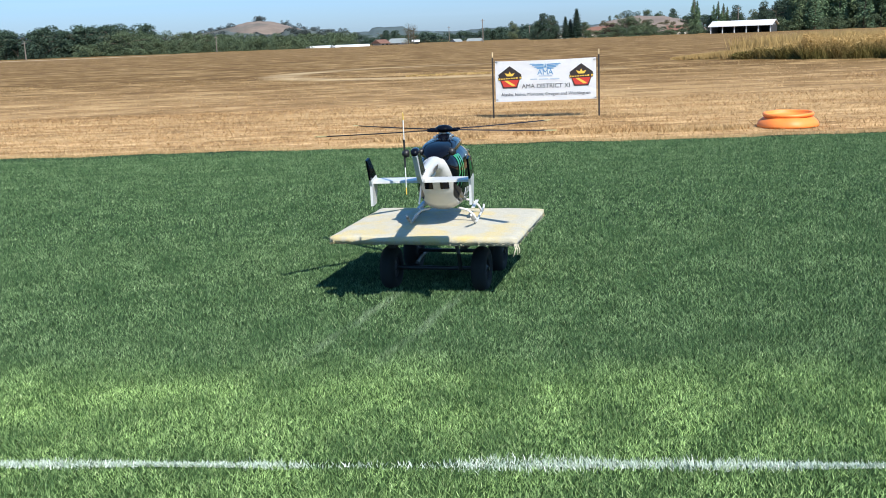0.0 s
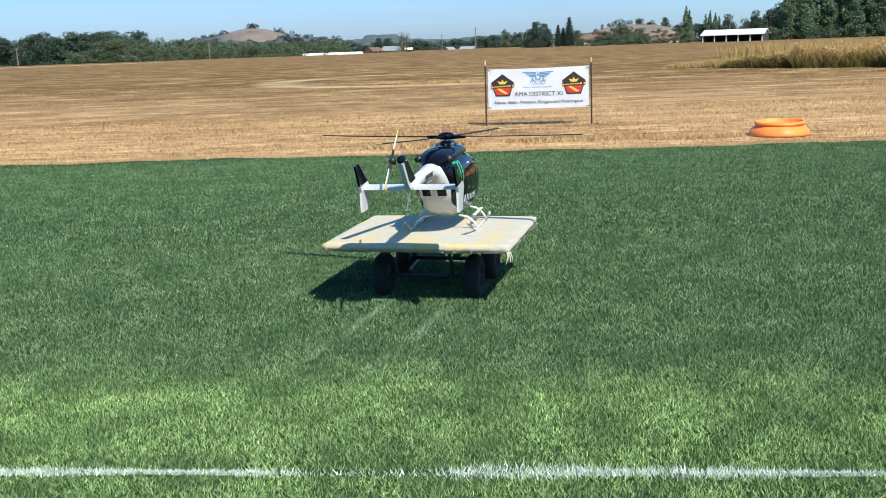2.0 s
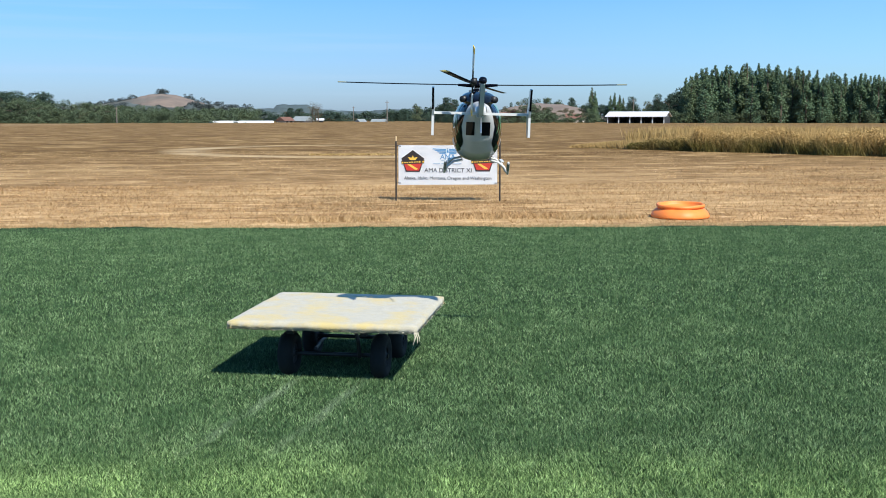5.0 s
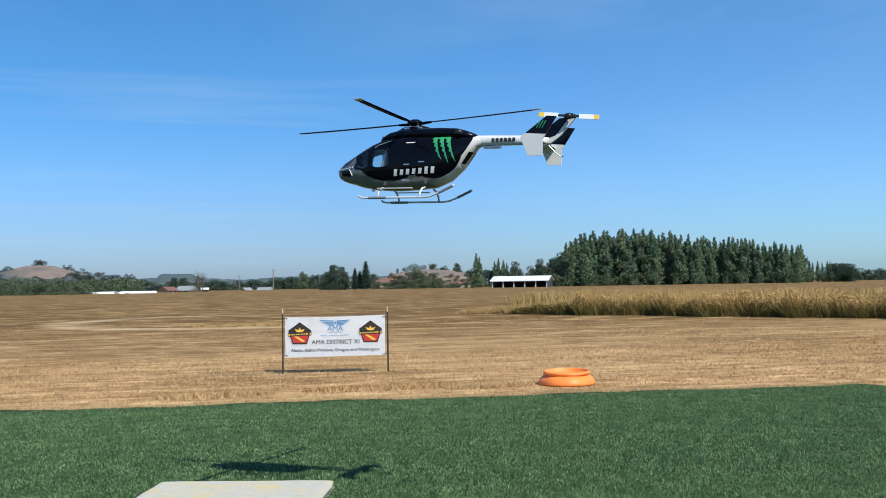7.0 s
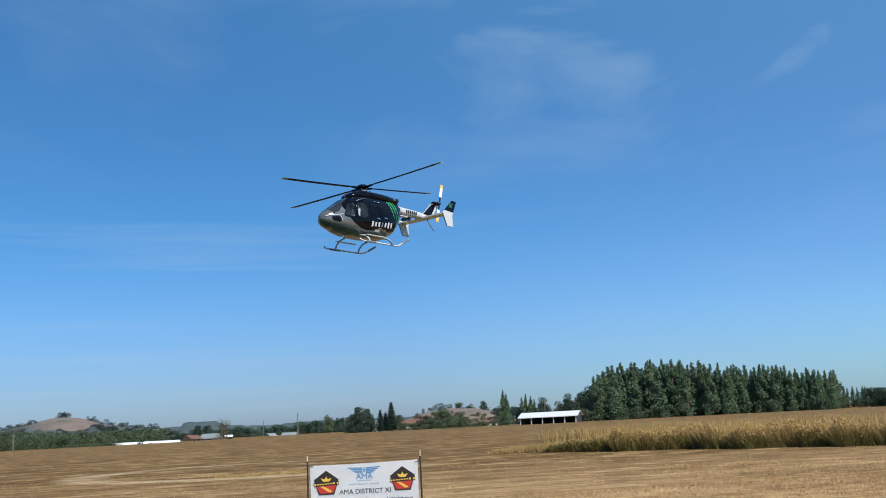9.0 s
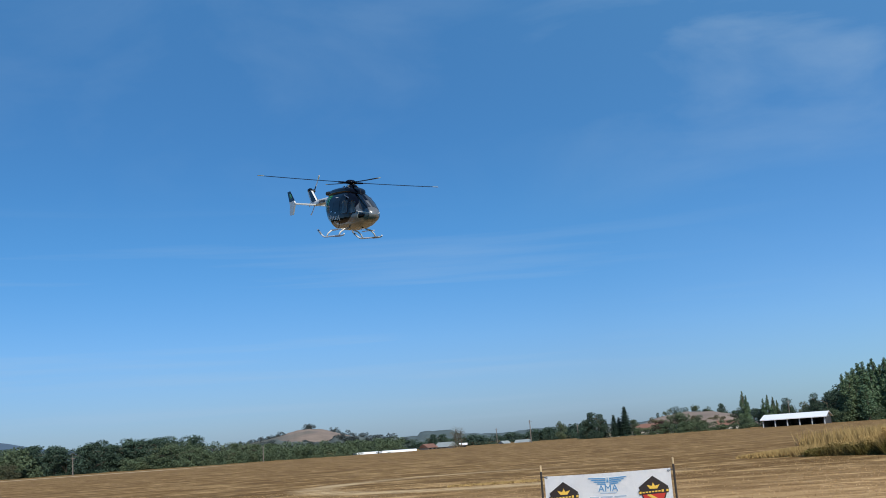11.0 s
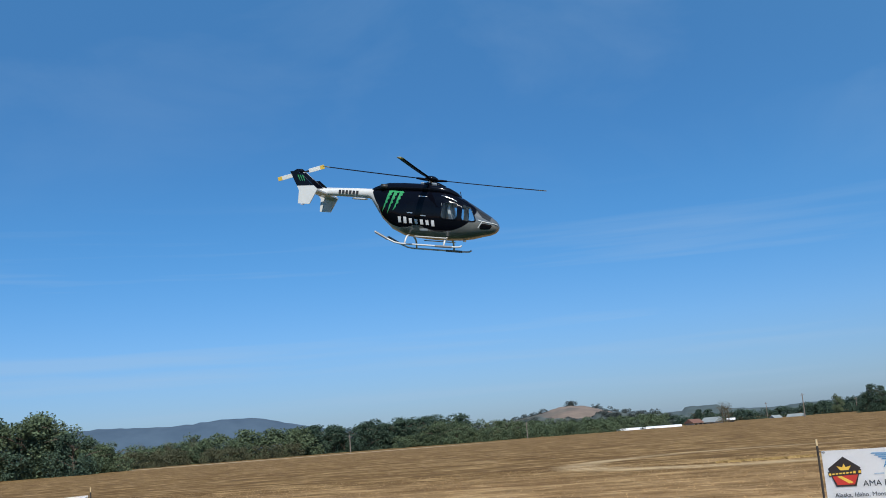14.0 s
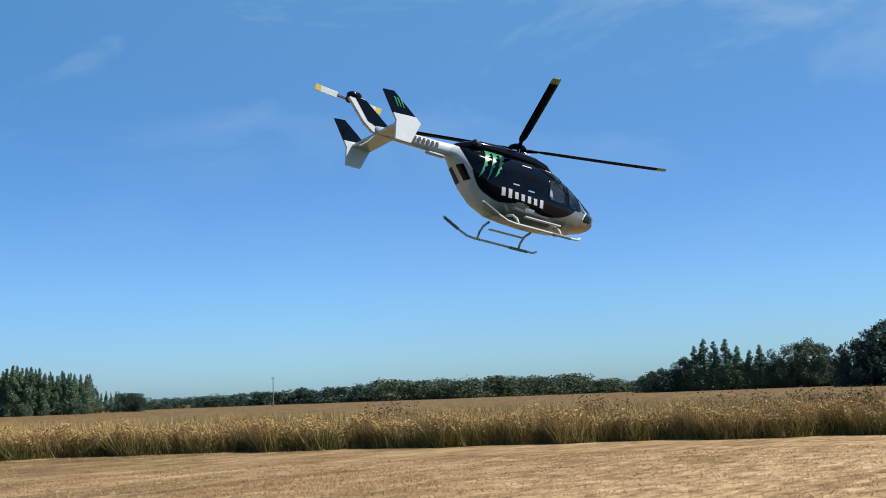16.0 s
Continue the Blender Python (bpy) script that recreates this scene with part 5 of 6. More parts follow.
    for s in (-1, 1):
        part("fin_panel", tail_plate([(-2.10, -0.375), (-2.49, -0.085), (-2.66, -0.070), (-2.44, -0.35), (-2.30, -0.395)], s * 0.030, 0.006), DARK_PAINT, fin)
    part("gear_box", lofted([(-2.56, -0.05, 0.03, 0.03), (-2.60, -0.045, 0.05, 0.045), (-2.70, -0.05, 0.05, 0.045), (-2.75, -0.06, 0.03, 0.03)], 16), DARK_PAINT, fin, smooth=True)
    part("tail_skid", tube([body_at(-2.30, 0, -0.49), body_at(-2.42, 0, -0.62), body_at(-2.52, 0, -0.70), body_at(-2.56, 0, -0.69)], 0.010 * U, 6), STEEL, fin)
    part("stabiliser", joined(slab([(-2.02 * U, -0.61 * U), (-2.28 * U, -0.61 * U), (-2.30 * U, 0.61 * U), (-2.02 * U, 0.61 * U)], 0.030 * U, (-0.465 + DATUM) * U, "z")), WHITE_PAINT, heli, "white horizontal stabiliser")
    for s in (-1, 1):
        y = s * 0.615
        plate = part("end_plate", tail_plate([(-2.10, -0.395), (-2.02, -0.46), (-2.15, -0.750), (-2.376, -0.750), (-2.38, -0.50), (-2.43, -0.42)], y, 0.030), WHITE_PAINT, heli, "white lower end plate")
        part("plate_top", tail_plate([(-2.10, -0.395), (-2.43, -0.42), (-2.595, -0.150), (-2.44, -0.135)], y, 0.026), DARK_PAINT, plate, "dark swept upper end plate")
        for k in range(3):
            x = -2.44 + 0.045 * k
            part("green_stroke", tail_plate([(x, -0.21), (x + 0.022, -0.21), (x + 0.075, -0.32), (x + 0.068, -0.325)], y + s * 0.0145, 0.003), GREEN_PAINT, plate)
    # skids
    for s in (-1, 1):
        skid = part("skid", tube([body_at(0.80, s * 0.470, -1.325), body_at(0.76, s * 0.472, -1.352), (body_at(0.70, s * 0.472, -1.36)), body_at(-0.35, s * 0.468, -1.36), body_at(-0.47, s * 0.464, -1.345), body_at(-0.60, s * 0.458, -1.295), body_at(-0.88, s * 0.448, -1.165)], 0.0165 * U, 10), SKID_WHITE, heli, "white tubular landing skid", True)
        part("skid_shoe", tube([body_at(0.62, s * 0.472, -1.362), body_at(0.30, s * 0.472, -1.362)], 0.0225 * U, 8), SHOE_GREY, skid)
        part("skid_shoe", tube([body_at(-0.62, s * 0.457, -1.288), body_at(-0.86, s * 0.449, -1.177)], 0.0225 * U, 8), SHOE_GREY, skid)
        part("step", joined(box((0.62 * U, 0.05 * U, 0.016 * U), body_at(0.18, s * 0.40, -1.20), bevel=0.002)), SKID_WHITE, heli, "white cabin step")
        for x in (-0.28, 0.46):
            part("strut", tube([body_at(x, s * 0.20, -1.17), body_at(x, s * 0.33, -1.20), body_at(x, s * 0.42, -1.27), body_at(x, s * 0.468, -1.36)], 0.0175 * U, 8), SKID_WHITE, heli, smooth=True)
    for s in (-1, 1):
        part("roof_fitting", box((0.10 * U, 0.05 * U, 0.035 * U), body_at(0.10, s * 0.105, -0.168), (0, 6, 0), bevel=0.003), STEEL, cowl, "bright metal fitting by the mast")
        part("roof_fitting", box((0.07 * U, 0.04 * U, 0.030 * U), body_at(-0.13, s * 0.115, -0.162), bevel=0.003), STEEL, cowl)
    part("antenna", tube([body_at(0.62, 0, -0.39), body_at(0.585, 0, -0.27)], 0.007 * U, 6), BLACK_METAL, heli)
    part("belly_light", lathe([(0.0, 0), (0.03 * U, 0), (0.03 * U, 0.03 * U), (0, 0.03 * U)], 14, Matrix.Translation(body_at(0.75, 0, -1.21))), STEEL, heli)
    # mast and rotors
    part("mast", tube([body_at(0, 0, -0.22), body_at(0, 0, -0.07)], 0.032 * U, 12), STEEL, heli)
    for k in range(3):
        a = 2 * math.pi * k / 3 + 0.4
        part("pitch_rod", tube([body_at(0.075 * math.cos(a), 0.075 * math.sin(a), -0.18), body_at(0.09 * math.cos(a), 0.09 * math.sin(a), -0.07)], 0.008 * U, 6), STEEL, heli)
    rotor = part("main_rotor", lathe([(0.0, -0.03 * U), (0.06 * U, -0.03 * U), (0.10 * U, 0.0), (0.135 * U, 0.012 * U), (0.12 * U, 0.045 * U), (0.07 * U, 0.075 * U), (0.0, 0.082 * U)], 24), DARK_PAINT, heli, "dark domed rotor head", True)
    R = 2.2 * U
    for k in range(4):
        turn = Matrix.Rotation(k * math.pi / 2, 4, "Z")
        bm = bmesh.new()
        tube([(0.08 * U, 0, 0), (0.20 * U, 0, 0.004), (0.30 * U, 0, 0.006)], [0.032 * U, 0.030 * U, 0.022 * U], 10, bm, 0.8)
        rows = []
        for r, c in ((0.24, 0.020), (0.34, 0.045), (0.42, 0.055), (0.8, 0.058), (1.3, 0.058), (1.8, 0.058), (2.06, 0.058)):
            lift = 0.006 + 0.012 * (r / 2.2) ** 2
            rows.append([bm.verts.new((r * U, y * U, lift + z * U)) for y, z in ((c * 0.9, 0.004), (c * 0.3, 0.010), (-c * 1.1, 0.000), (c * 0.3, -0.006))])
        for a, b in zip(rows, rows[1:]):
            for q in range(4):
                bm.faces.new((a[q], a[(q + 1) % 4], b[(q + 1) % 4], b[q]))
        bm.faces.new(rows[0])
        bm.faces.new(rows[-1][::-1])
        bm.transform(turn)
        part("blade", bm, BLADE_DARK, rotor, "slim dark rotor blade")
        bm = bmesh.new()
        rows = []
        for r, c in ((2.06, 0.0585), (2.16, 0.058), (2.2, 0.045)):
            lift = 0.006 + 0.012 * (r / 2.2) ** 2
            rows.append([bm.verts.new((r * U, y * U, lift + z * U)) for y, z in ((c * 0.9, 0.0042), (c * 0.3, 0.0102), (-c * 1.1, 0.000), (c * 0.3, -0.0062))])
        for a, b in zip(rows, rows[1:]):
            for q in range(4):
                bm.faces.new((a[q], a[(q + 1) % 4], b[(q + 1) % 4], b[q]))
        bm.faces.new(rows[0])
        bm.faces.new(rows[-1][::-1])
        bm.transform(turn)
        part("blade_tip", bm, BLADE_TIP, rotor, "dull yellow blade tip")
    tail = part("tail_rotor", lathe([(0.0, -0.035 * U), (0.045 * U, -0.03 * U), (0.05 * U, 0.02 * U), (0.02 * U, 0.05 * U), (0.0, 0.05 * U)], 16, pose(0, 0, 0, -90)), BLACK_METAL, heli, "dark tail rotor hub", True)
    for s in (-1, 1):
        part("tail_blade", joined(box((0.035 * U, 0.020 * U, 0.16 * U), (0, 0.01, s * 0.09 * U), bevel=0.002)), BLACK_METAL, tail)
        part("tail_blade", joined(box((0.080 * U, 0.010 * U, 0.24 * U), (0, 0.01, s * 0.285 * U), (0, 0, 12), bevel=0.002)), BLADE_WHITE, tail, "white tail rotor blade")
        part("tail_blade_tip", joined(box((0.080 * U, 0.0104 * U, 0.085 * U), (0, 0.01, s * 0.447 * U), (0, 0, 12), bevel=0.002)), YELLOW_PAINT, tail, "yellow tail blade tip")
    return heli, rotor, tail


MAST_LEAN = 3.2
ROTOR_AT = body_at(0.006, 0, -0.085)
TAIL_AT = body_at(-2.665, 0.105, -0.065)


# ---- distance ----
def ground_at(bearing, r):
    """A point of the plain by its bearing from the flight line (degrees, to the right) and distance."""
    a = radians(bearing)
    return r * math.sin(a), r * math.cos(a)


def rise(elevation, r):
    return EYE_HEIGHT + r * math.tan(radians(elevation))


def leaf_cloud(centres, radii, per, size, squash=0.8):
    """Small leaf sprays scattered over the shells of several clumps."""
    verts = []
    for c, r in zip(centres, radii):
        d = rng.normal(0, 1, (per, 3))
        d /= np.linalg.norm(d, axis=1, keepdims=True)
        p = np.asarray(c) + d * (r * rng.uniform(0.55, 1.08, (per, 1))) * np.array((1, 1, squash))
        a = rng.normal(0, 1, (per, 3))
        b = rng.normal(0, 1, (per, 3))
        a /= np.linalg.norm(a, axis=1, keepdims=True)
        b /= np.linalg.norm(b, axis=1, keepdims=True)
        s = size * min(1.0, r / 0.030) * rng.uniform(0.6, 1.4, (per, 1))
        verts.append(np.stack([p - a * s, p + a * s, p + b * s * 1.3], 1).reshape(-1, 3))
    v = np.concatenate(verts)
    return v.tolist(), np.arange(len(v)).reshape(-1, 3).tolist()


def broad_tree(leaf, label, category="tree", tall=1.0, wide=0.42, clumps=26, per=210, size=0.019, bare=False):
    """A broad-leaved tree one unit high."""
    tree = thing("tree", Matrix(), label, category)
    trunk = tube([(0, 0, -0.02), (0.01, 0, 0.18), (0.0, 0.01, 0.45), (0.01, 0, 0.75)], [0.030, 0.024, 0.016, 0.004], 7)
    for k in range(7):
        a, z = k * 2.4, 0.22 + 0.07 * k
        tube([(0, 0, z), (0.5 * wide * math.cos(a), 0.5 * wide * math.sin(a), z + 0.14), (0.85 * wide * math.cos(a), 0.85 * wide * math.sin(a), z + 0.28 * (1 - z))], [0.013, 0.008, 0.002], 5, trunk)
    part("trunk", trunk, BARK, tree)
    cs, rs = [], []
    for k in range(clumps):
        z = rng.uniform(0.06, 0.88)
        reach = wide * math.sin(math.pi * min(1, 0.26 + z * 0.78)) ** 0.7
        a = rng.uniform(0, 6.28)
        d = reach * rng.uniform(0.25, 0.85)
        cs.append((d * math.cos(a), d * math.sin(a), z))
        rs.append(rng.uniform(0.10, 0.17))
    part("crown", leaf_cloud(cs, rs, per if not bare else per // 4, size if not bare else size * 0.6), leaf, tree)
    return tree


def poplar_tree(leaf, label):
    """A slender poplar one unit high."""
    tree = thing("poplar", Matrix(), label, "tree")
    trunk = tube([(0, 0, -0.02), (0.004, 0, 0.4), (0, 0, 0.96)], [0.016, 0.011, 0.002], 6)
    part("trunk", trunk, BARK, tree)
    cs, rs = [], []
    for k in range(44):
        z = 0.05 + 0.93 * (k + rng.uniform(0, 1)) / 44
        w = 0.085 * math.sin(math.pi * min(1, 0.15 + z * 0.80)) ** 0.6 * (1.25 - 1.0 * z)
        a = rng.uniform(0, 6.28)
        cs.append((w * math.cos(a) * 0.7, w * math.sin(a) * 0.7, z))
        rs.append(0.008 + 0.050 * (1 - z) ** 0.9)
    part("crown", leaf_cloud(cs, rs, 130, 0.0105, 1.9), leaf, tree)
    return tree


def fir_tree(label):
    tree = thing("fir", Matrix(), label, "tree")
    part("trunk", tube([(0, 0, -0.02), (0, 0, 0.98)], [0.022, 0.003], 6), BARK, tree)
    verts, faces = [], []
    for k in range(2200):
        z = 0.06 + 0.93 * (1 - math.sqrt(rng.uniform(0, 1)))
        a = rng.uniform(0, 6.28)
        tier = 0.75 + 0.25 * math.sin(z * 75)
        r = (0.24 * (1 - z) ** 0.85 + 0.008) * tier * rng.uniform(0.35, 1.1)
        p = Vector((r * math.cos(a), r * math.sin(a), z - 0.25 * r))
        s = Vector((-math.sin(a), math.cos(a), 0)) * 0.028
        o = Vector((math.cos(a), math.sin(a), -0.35)) * 0.06
        i = len(verts)
        verts += [p - s, p + s, p + o]
        faces.append((i, i + 1, i + 2))
    part("crown", (verts, faces), LEAF_FIR, tree)
    return tree


def build_trees():
    dark = [broad_tree(LEAF_DARK, "dark green broad-leaved tree at the field's far edge", wide=w) for w in (0.40, 0.48, 0.36)]
    mid = [broad_tree(LEAF_MID, "green broad-leaved tree at the field's far edge", wide=w) for w in (0.38, 0.46, 0.34, 0.5)]
    dry = [broad_tree(LEAF_DRY, "sparse half-bare tree by the farm", wide=0.36, bare=True)]
    purple = [broad_tree(LEAF_PURPLE, "round purple-leaved tree by the houses", wide=0.5)]
    poplars = [poplar_tree(LEAF_POPLAR, "tall slender green poplar of the plantation") for _ in range(5)]
    firs = [fir_tree("dark pointed fir by the houses") for _ in range(2)]
    made = []

    def plant(kinds, bearing, elevation, r, wide=1.0, sink=0.0):
        h = rise(elevation * (1.07 if -24.6 < bearing < 17.5 else 1.0), r) + sink
        src = kinds[int(rng.integers(len(kinds)))]
        x, y = ground_at(bearing, r)
        m = pose(x, y, -sink, 0, 0, float(rng.uniform(0, 360))) @ Matrix.Diagonal((h * wide, h * wide, h, 1))
        made.append(copy_thing(src, m))

    def brush(leaf, b0, b1, e0, e1, r, step, jitter=0.25, wide=1.2, sink=1.0, spots=()):
        """A stretch of woods whose single trees nobody could count, joined into one."""
        places = list(spots)
        b = b0
        while b < b1:
            e = e0 + (e1 - e0) * (b - b0) / (b1 - b0)
            places.append((b, e * float(rng.uniform(1 - jitter, 1 + jitter * 0.6)), r * float(rng.uniform(0.97, 1.05)), sink))
            b += step * 0.72 * float(rng.uniform(0.6, 1.4))
        verts = []
        for b, e, rr, down in places:
            h = rise(e * (1.07 if -24.6 < b < 17.5 else 1.0), rr) + down
            w = h * wide * 1.2
            x, y = ground_at(b, rr)
            cs, rs = [], []
            for _ in range(15):
                z = float(rng.uniform(0.10, 0.86))
                reach = 0.42 * math.sin(math.pi * min(1, 0.30 + z * 0.74)) ** 0.7
                a, d = float(rng.uniform(0, 6.28)), reach * float(rng.uniform(0.2, 0.9))
                cs.append((d * math.cos(a), d * math.sin(a), z))
                rs.append(float(rng.uniform(0.11, 0.20)))
            v = np.array(leaf_cloud(cs, rs, 90, 0.028)[0])
            verts.append(v * np.array((w, w, h)) + np.array((x, y, -down)))
        v = np.concatenate(verts)
        bulk("far_woods", v, np.arange(len(v)).reshape(-1, 3), leaf, "low woods and brush along the field's far edge", "woods")

    def belt(kinds, b0, b1, e0, e1, r, step, jitter=0.22, wide=1.0, sink=0.0):
        b = b0
        thin = 1.0 if poplars[0] in kinds else 1.5
        while b < b1:
            f = (b - b0) / (b1 - b0)
            e = e0 + (e1 - e0) * f
            rr = r * float(rng.uniform(0.97, 1.05))
            plant(kinds, b, e * float(rng.uniform(1 - jitter, 1 + jitter * 0.6)), rr, wide * (1.25 if thin > 1 else 1), sink)
            b += step * thin * float(rng.uniform(0.6, 1.4))

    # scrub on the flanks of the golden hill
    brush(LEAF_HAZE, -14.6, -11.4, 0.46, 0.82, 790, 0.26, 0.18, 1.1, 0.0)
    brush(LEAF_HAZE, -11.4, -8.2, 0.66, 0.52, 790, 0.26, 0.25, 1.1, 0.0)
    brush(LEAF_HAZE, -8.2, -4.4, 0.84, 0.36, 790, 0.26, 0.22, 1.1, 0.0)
    # far left: a near wood, thinning to brush before the blue ridge
    belt(dark + mid, -58, -37.2, 3.1, 3.0, 240, 0.45, 0.16, 0.95, 2.2)
    belt(dark + mid, -37.4, -35.4, 2.75, 2.20, 240, 0.35, 0.10, 0.9, 2.0)
    belt(mid, -35.8, -33.6, 1.75, 1.1, 250, 0.35, 0.2, 1.0, 1.6)
    brush(LEAF_MID, -34.5, -29.0, 1.00, 0.95, 320, 0.50, 0.3, 1.1, 1.0)
    brush(LEAF_MID, -29.8, -24.0, 1.38, 1.20, 320, 0.45, 0.18, 1.1, 1.2)
    brush(LEAF_BRUSH, -36, -24.5, 0.60, 0.50, 300, 0.55, 0.3, 1.0, 1.2)
    for b in (-32.6, -31.2, -29.9):
        plant(dry, b, 1.15, 315, 0.7)
    belt(dark, -24.5, -17.0, 1.30, 1.26, 330, 0.27, 0.12, 1.1, 1.5)
    belt(dark, -18.8, -15.2, 1.32, 1.25, 332, 0.30, 0.10, 1.1, 1.5)
    belt(mid, -17.8, -12.0, 0.98, 0.75, 322, 0.30, 0.15, 1.1, 1.5)
    brush(LEAF_MID, -19, -5.5, 0.46, 0.40, 310, 0.50, 0.3, 1.1, 1.5)
    brush(LEAF_MID, -13.5, -4.5, 0.62, 0.46, 350, 0.40, 0.25, 1.1, 1.5)
    brush(LEAF_DARK, -5.5, 5.0, 0.33, 0.36, 420, 0.50, 0.3, 1.4, 2.0)
    brush(LEAF_DARK, 2.6, 5.4, 0.48, 0.58, 430, 0.38, 0.2, 1.2, 2.0)
    belt(dark, -3.0, -2.1, 0.55, 0.50, 360, 0.35, 0.12, 1.1, 1.5)
    for b, e in ((-1.65, 0.92), (-1.35, 0.86), (-1.5, 0.74)):
        plant(dry, b, e, 340, 0.9)
    plant(mid, 4.1, 0.72, 380, 0.8)
    # farm trees
    for b, e in ((5.45, 0.80), (5.85, 1.16), (6.15, 1.05), (5.65, 0.62), (6.35, 0.7)):
        plant(dark, b, e, 320, 0.95, 0.6)
    plant(firs, 6.95, 0.86, 315, 1.25)
    plant(firs, 7.22, 0.72, 318, 1.3)
    plant(firs, 7.55, 1.24, 315, 1.25)
    plant(mid, 8.0, 0.55, 330, 1.1)
    plant(purple, 9.35, 0.44, 318, 1.25, 0.5)
    brush(LEAF_MID, 8.2, 14.0, 0.24, 0.26, 312, 0.45, 0.3, 1.4, 0.6)
    belt(mid, 10.3, 11.6, 0.76, 0.62, 325, 0.40, 0.15, 1.1, 1.0)
    belt(dark + mid, 9.9, 12.0, 1.02, 0.98, 452, 0.30, 0.12, 0.7)
    plant(dark, 12.75, 1.12, 450, 0.8)
    plant(dark, 9.3, 0.82, 450, 0.5)
    belt(dark + mid, 12.0, 13.6, 0.86, 0.80, 452, 0.34, 0.15, 0.7)
    brush(LEAF_DRY, 9.0, 13.8, 0.50, 0.46, 405, 0.40, 0.3, 0.9, 0.0)
    for b, e in ((13.75, 1.55), (13.9, 1.35), (14.75, 1.12), (15.0, 1.28), (15.25, 1.16), (15.45, 1.0)):
        plant(poplars, b, e, 340, 1.7)
    belt(mid + dark, 13.6, 19.2, 0.72, 0.90, 345, 0.34, 0.2, 1.0, 1.0)
    plant(dark, 15.95, 1.12, 338, 0.9)
    plant(dark, 17.35, 1.25, 338, 0.8)
    plant(dark, 17.05, 1.0, 338, 0.8)
    # the poplar stand: a dark dense block, taller at its near end
    belt(dark, 17.9, 18.9, 1.35, 1.80, 340, 0.22, 0.10, 0.9, 1.0)
    for r, step in ((314, 0.23), (326, 0.25)):
        belt(poplars, 18.75, 19.4, 2.20, 2.55, r, step, 0.10, 1.75)
        belt(poplars, 19.3, 22.5, 2.62, 2.72, r, step, 0.13, 1.75)
        belt(poplars, 22.5, 31.2, 2.72, 1.70, r, step, 0.14, 1.75)
    brush(LEAF_DARK, 18.4, 31.4, 1.75, 1.15, 334, 0.30, 0.2, 0.7, 0.0)
    brush(LEAF_MID, 17.6, 31.6, 0.40, 0.34, 308, 0.50, 0.35, 1.2, 0.5)
    belt(poplars + dark, 31.3, 33.8, 0.86, 0.72, 335, 0.20, 0.10, 1.6)
    # low woods and the tall clump beyond the uncut grass
    brush(LEAF_DARK, 33.6, 42.5, 0.36, 0.62, 420, 0.40, 0.15, 1.4, 3.2)
    brush(LEAF_DARK, 42.0, 46.4, 0.70, 0.72, 400, 0.38, 0.15, 1.3, 3.4)
    brush(LEAF_MID, 46.2, 57.6, 1.02, 0.92, 380, 0.36, 0.14, 1.25, 3.6)
    brush(LEAF_MID, 57.4, 61.0, 0.70, 0.45, 380, 0.38, 0.14, 1.25, 3.6)
    brush(LEAF_DARK, 60.2, 70.5, 0.85, 1.2, 300, 0.40, 0.2, 1.0, 2.6)
    for b, e in ((60.6, 1.0), (61.2, 1.15), (61.9, 1.35), (62.4, 1.75)):
        plant(dark, b, e, 292, 0.7, 1.0)
    for b, e in ((62.9, 2.1), (63.4, 2.45), (63.9, 2.3), (64.5, 2.4), (65.1, 2.0), (65.7, 1.75), (66.2, 2.0)):
        plant(poplars, b, e, 290, 2.3)
    for b, e in ((66.8, 1.75), (67.4, 2.0), (68.1, 2.05), (68.8, 2.25), (69.2, 2.0)):
        plant(mid, b, e, 290, 0.85)
    for b, e in ((70.0, 1.5), (70.5, 2.35), (71.2, 2.75), (72.0, 3.1)):
        plant(dark, b, e, 250, 0.8, 1.0)
    belt(dark, 72.4, 90.0, 3.0, 2.9, 250, 0.55, 0.12, 1.0, 2.5)
    for src in dark + mid + dry + purple + poplars + firs:
        for o in (*src.children_recursive, src):
            bpy.data.objects.remove(o)
    print("trees", len(made))


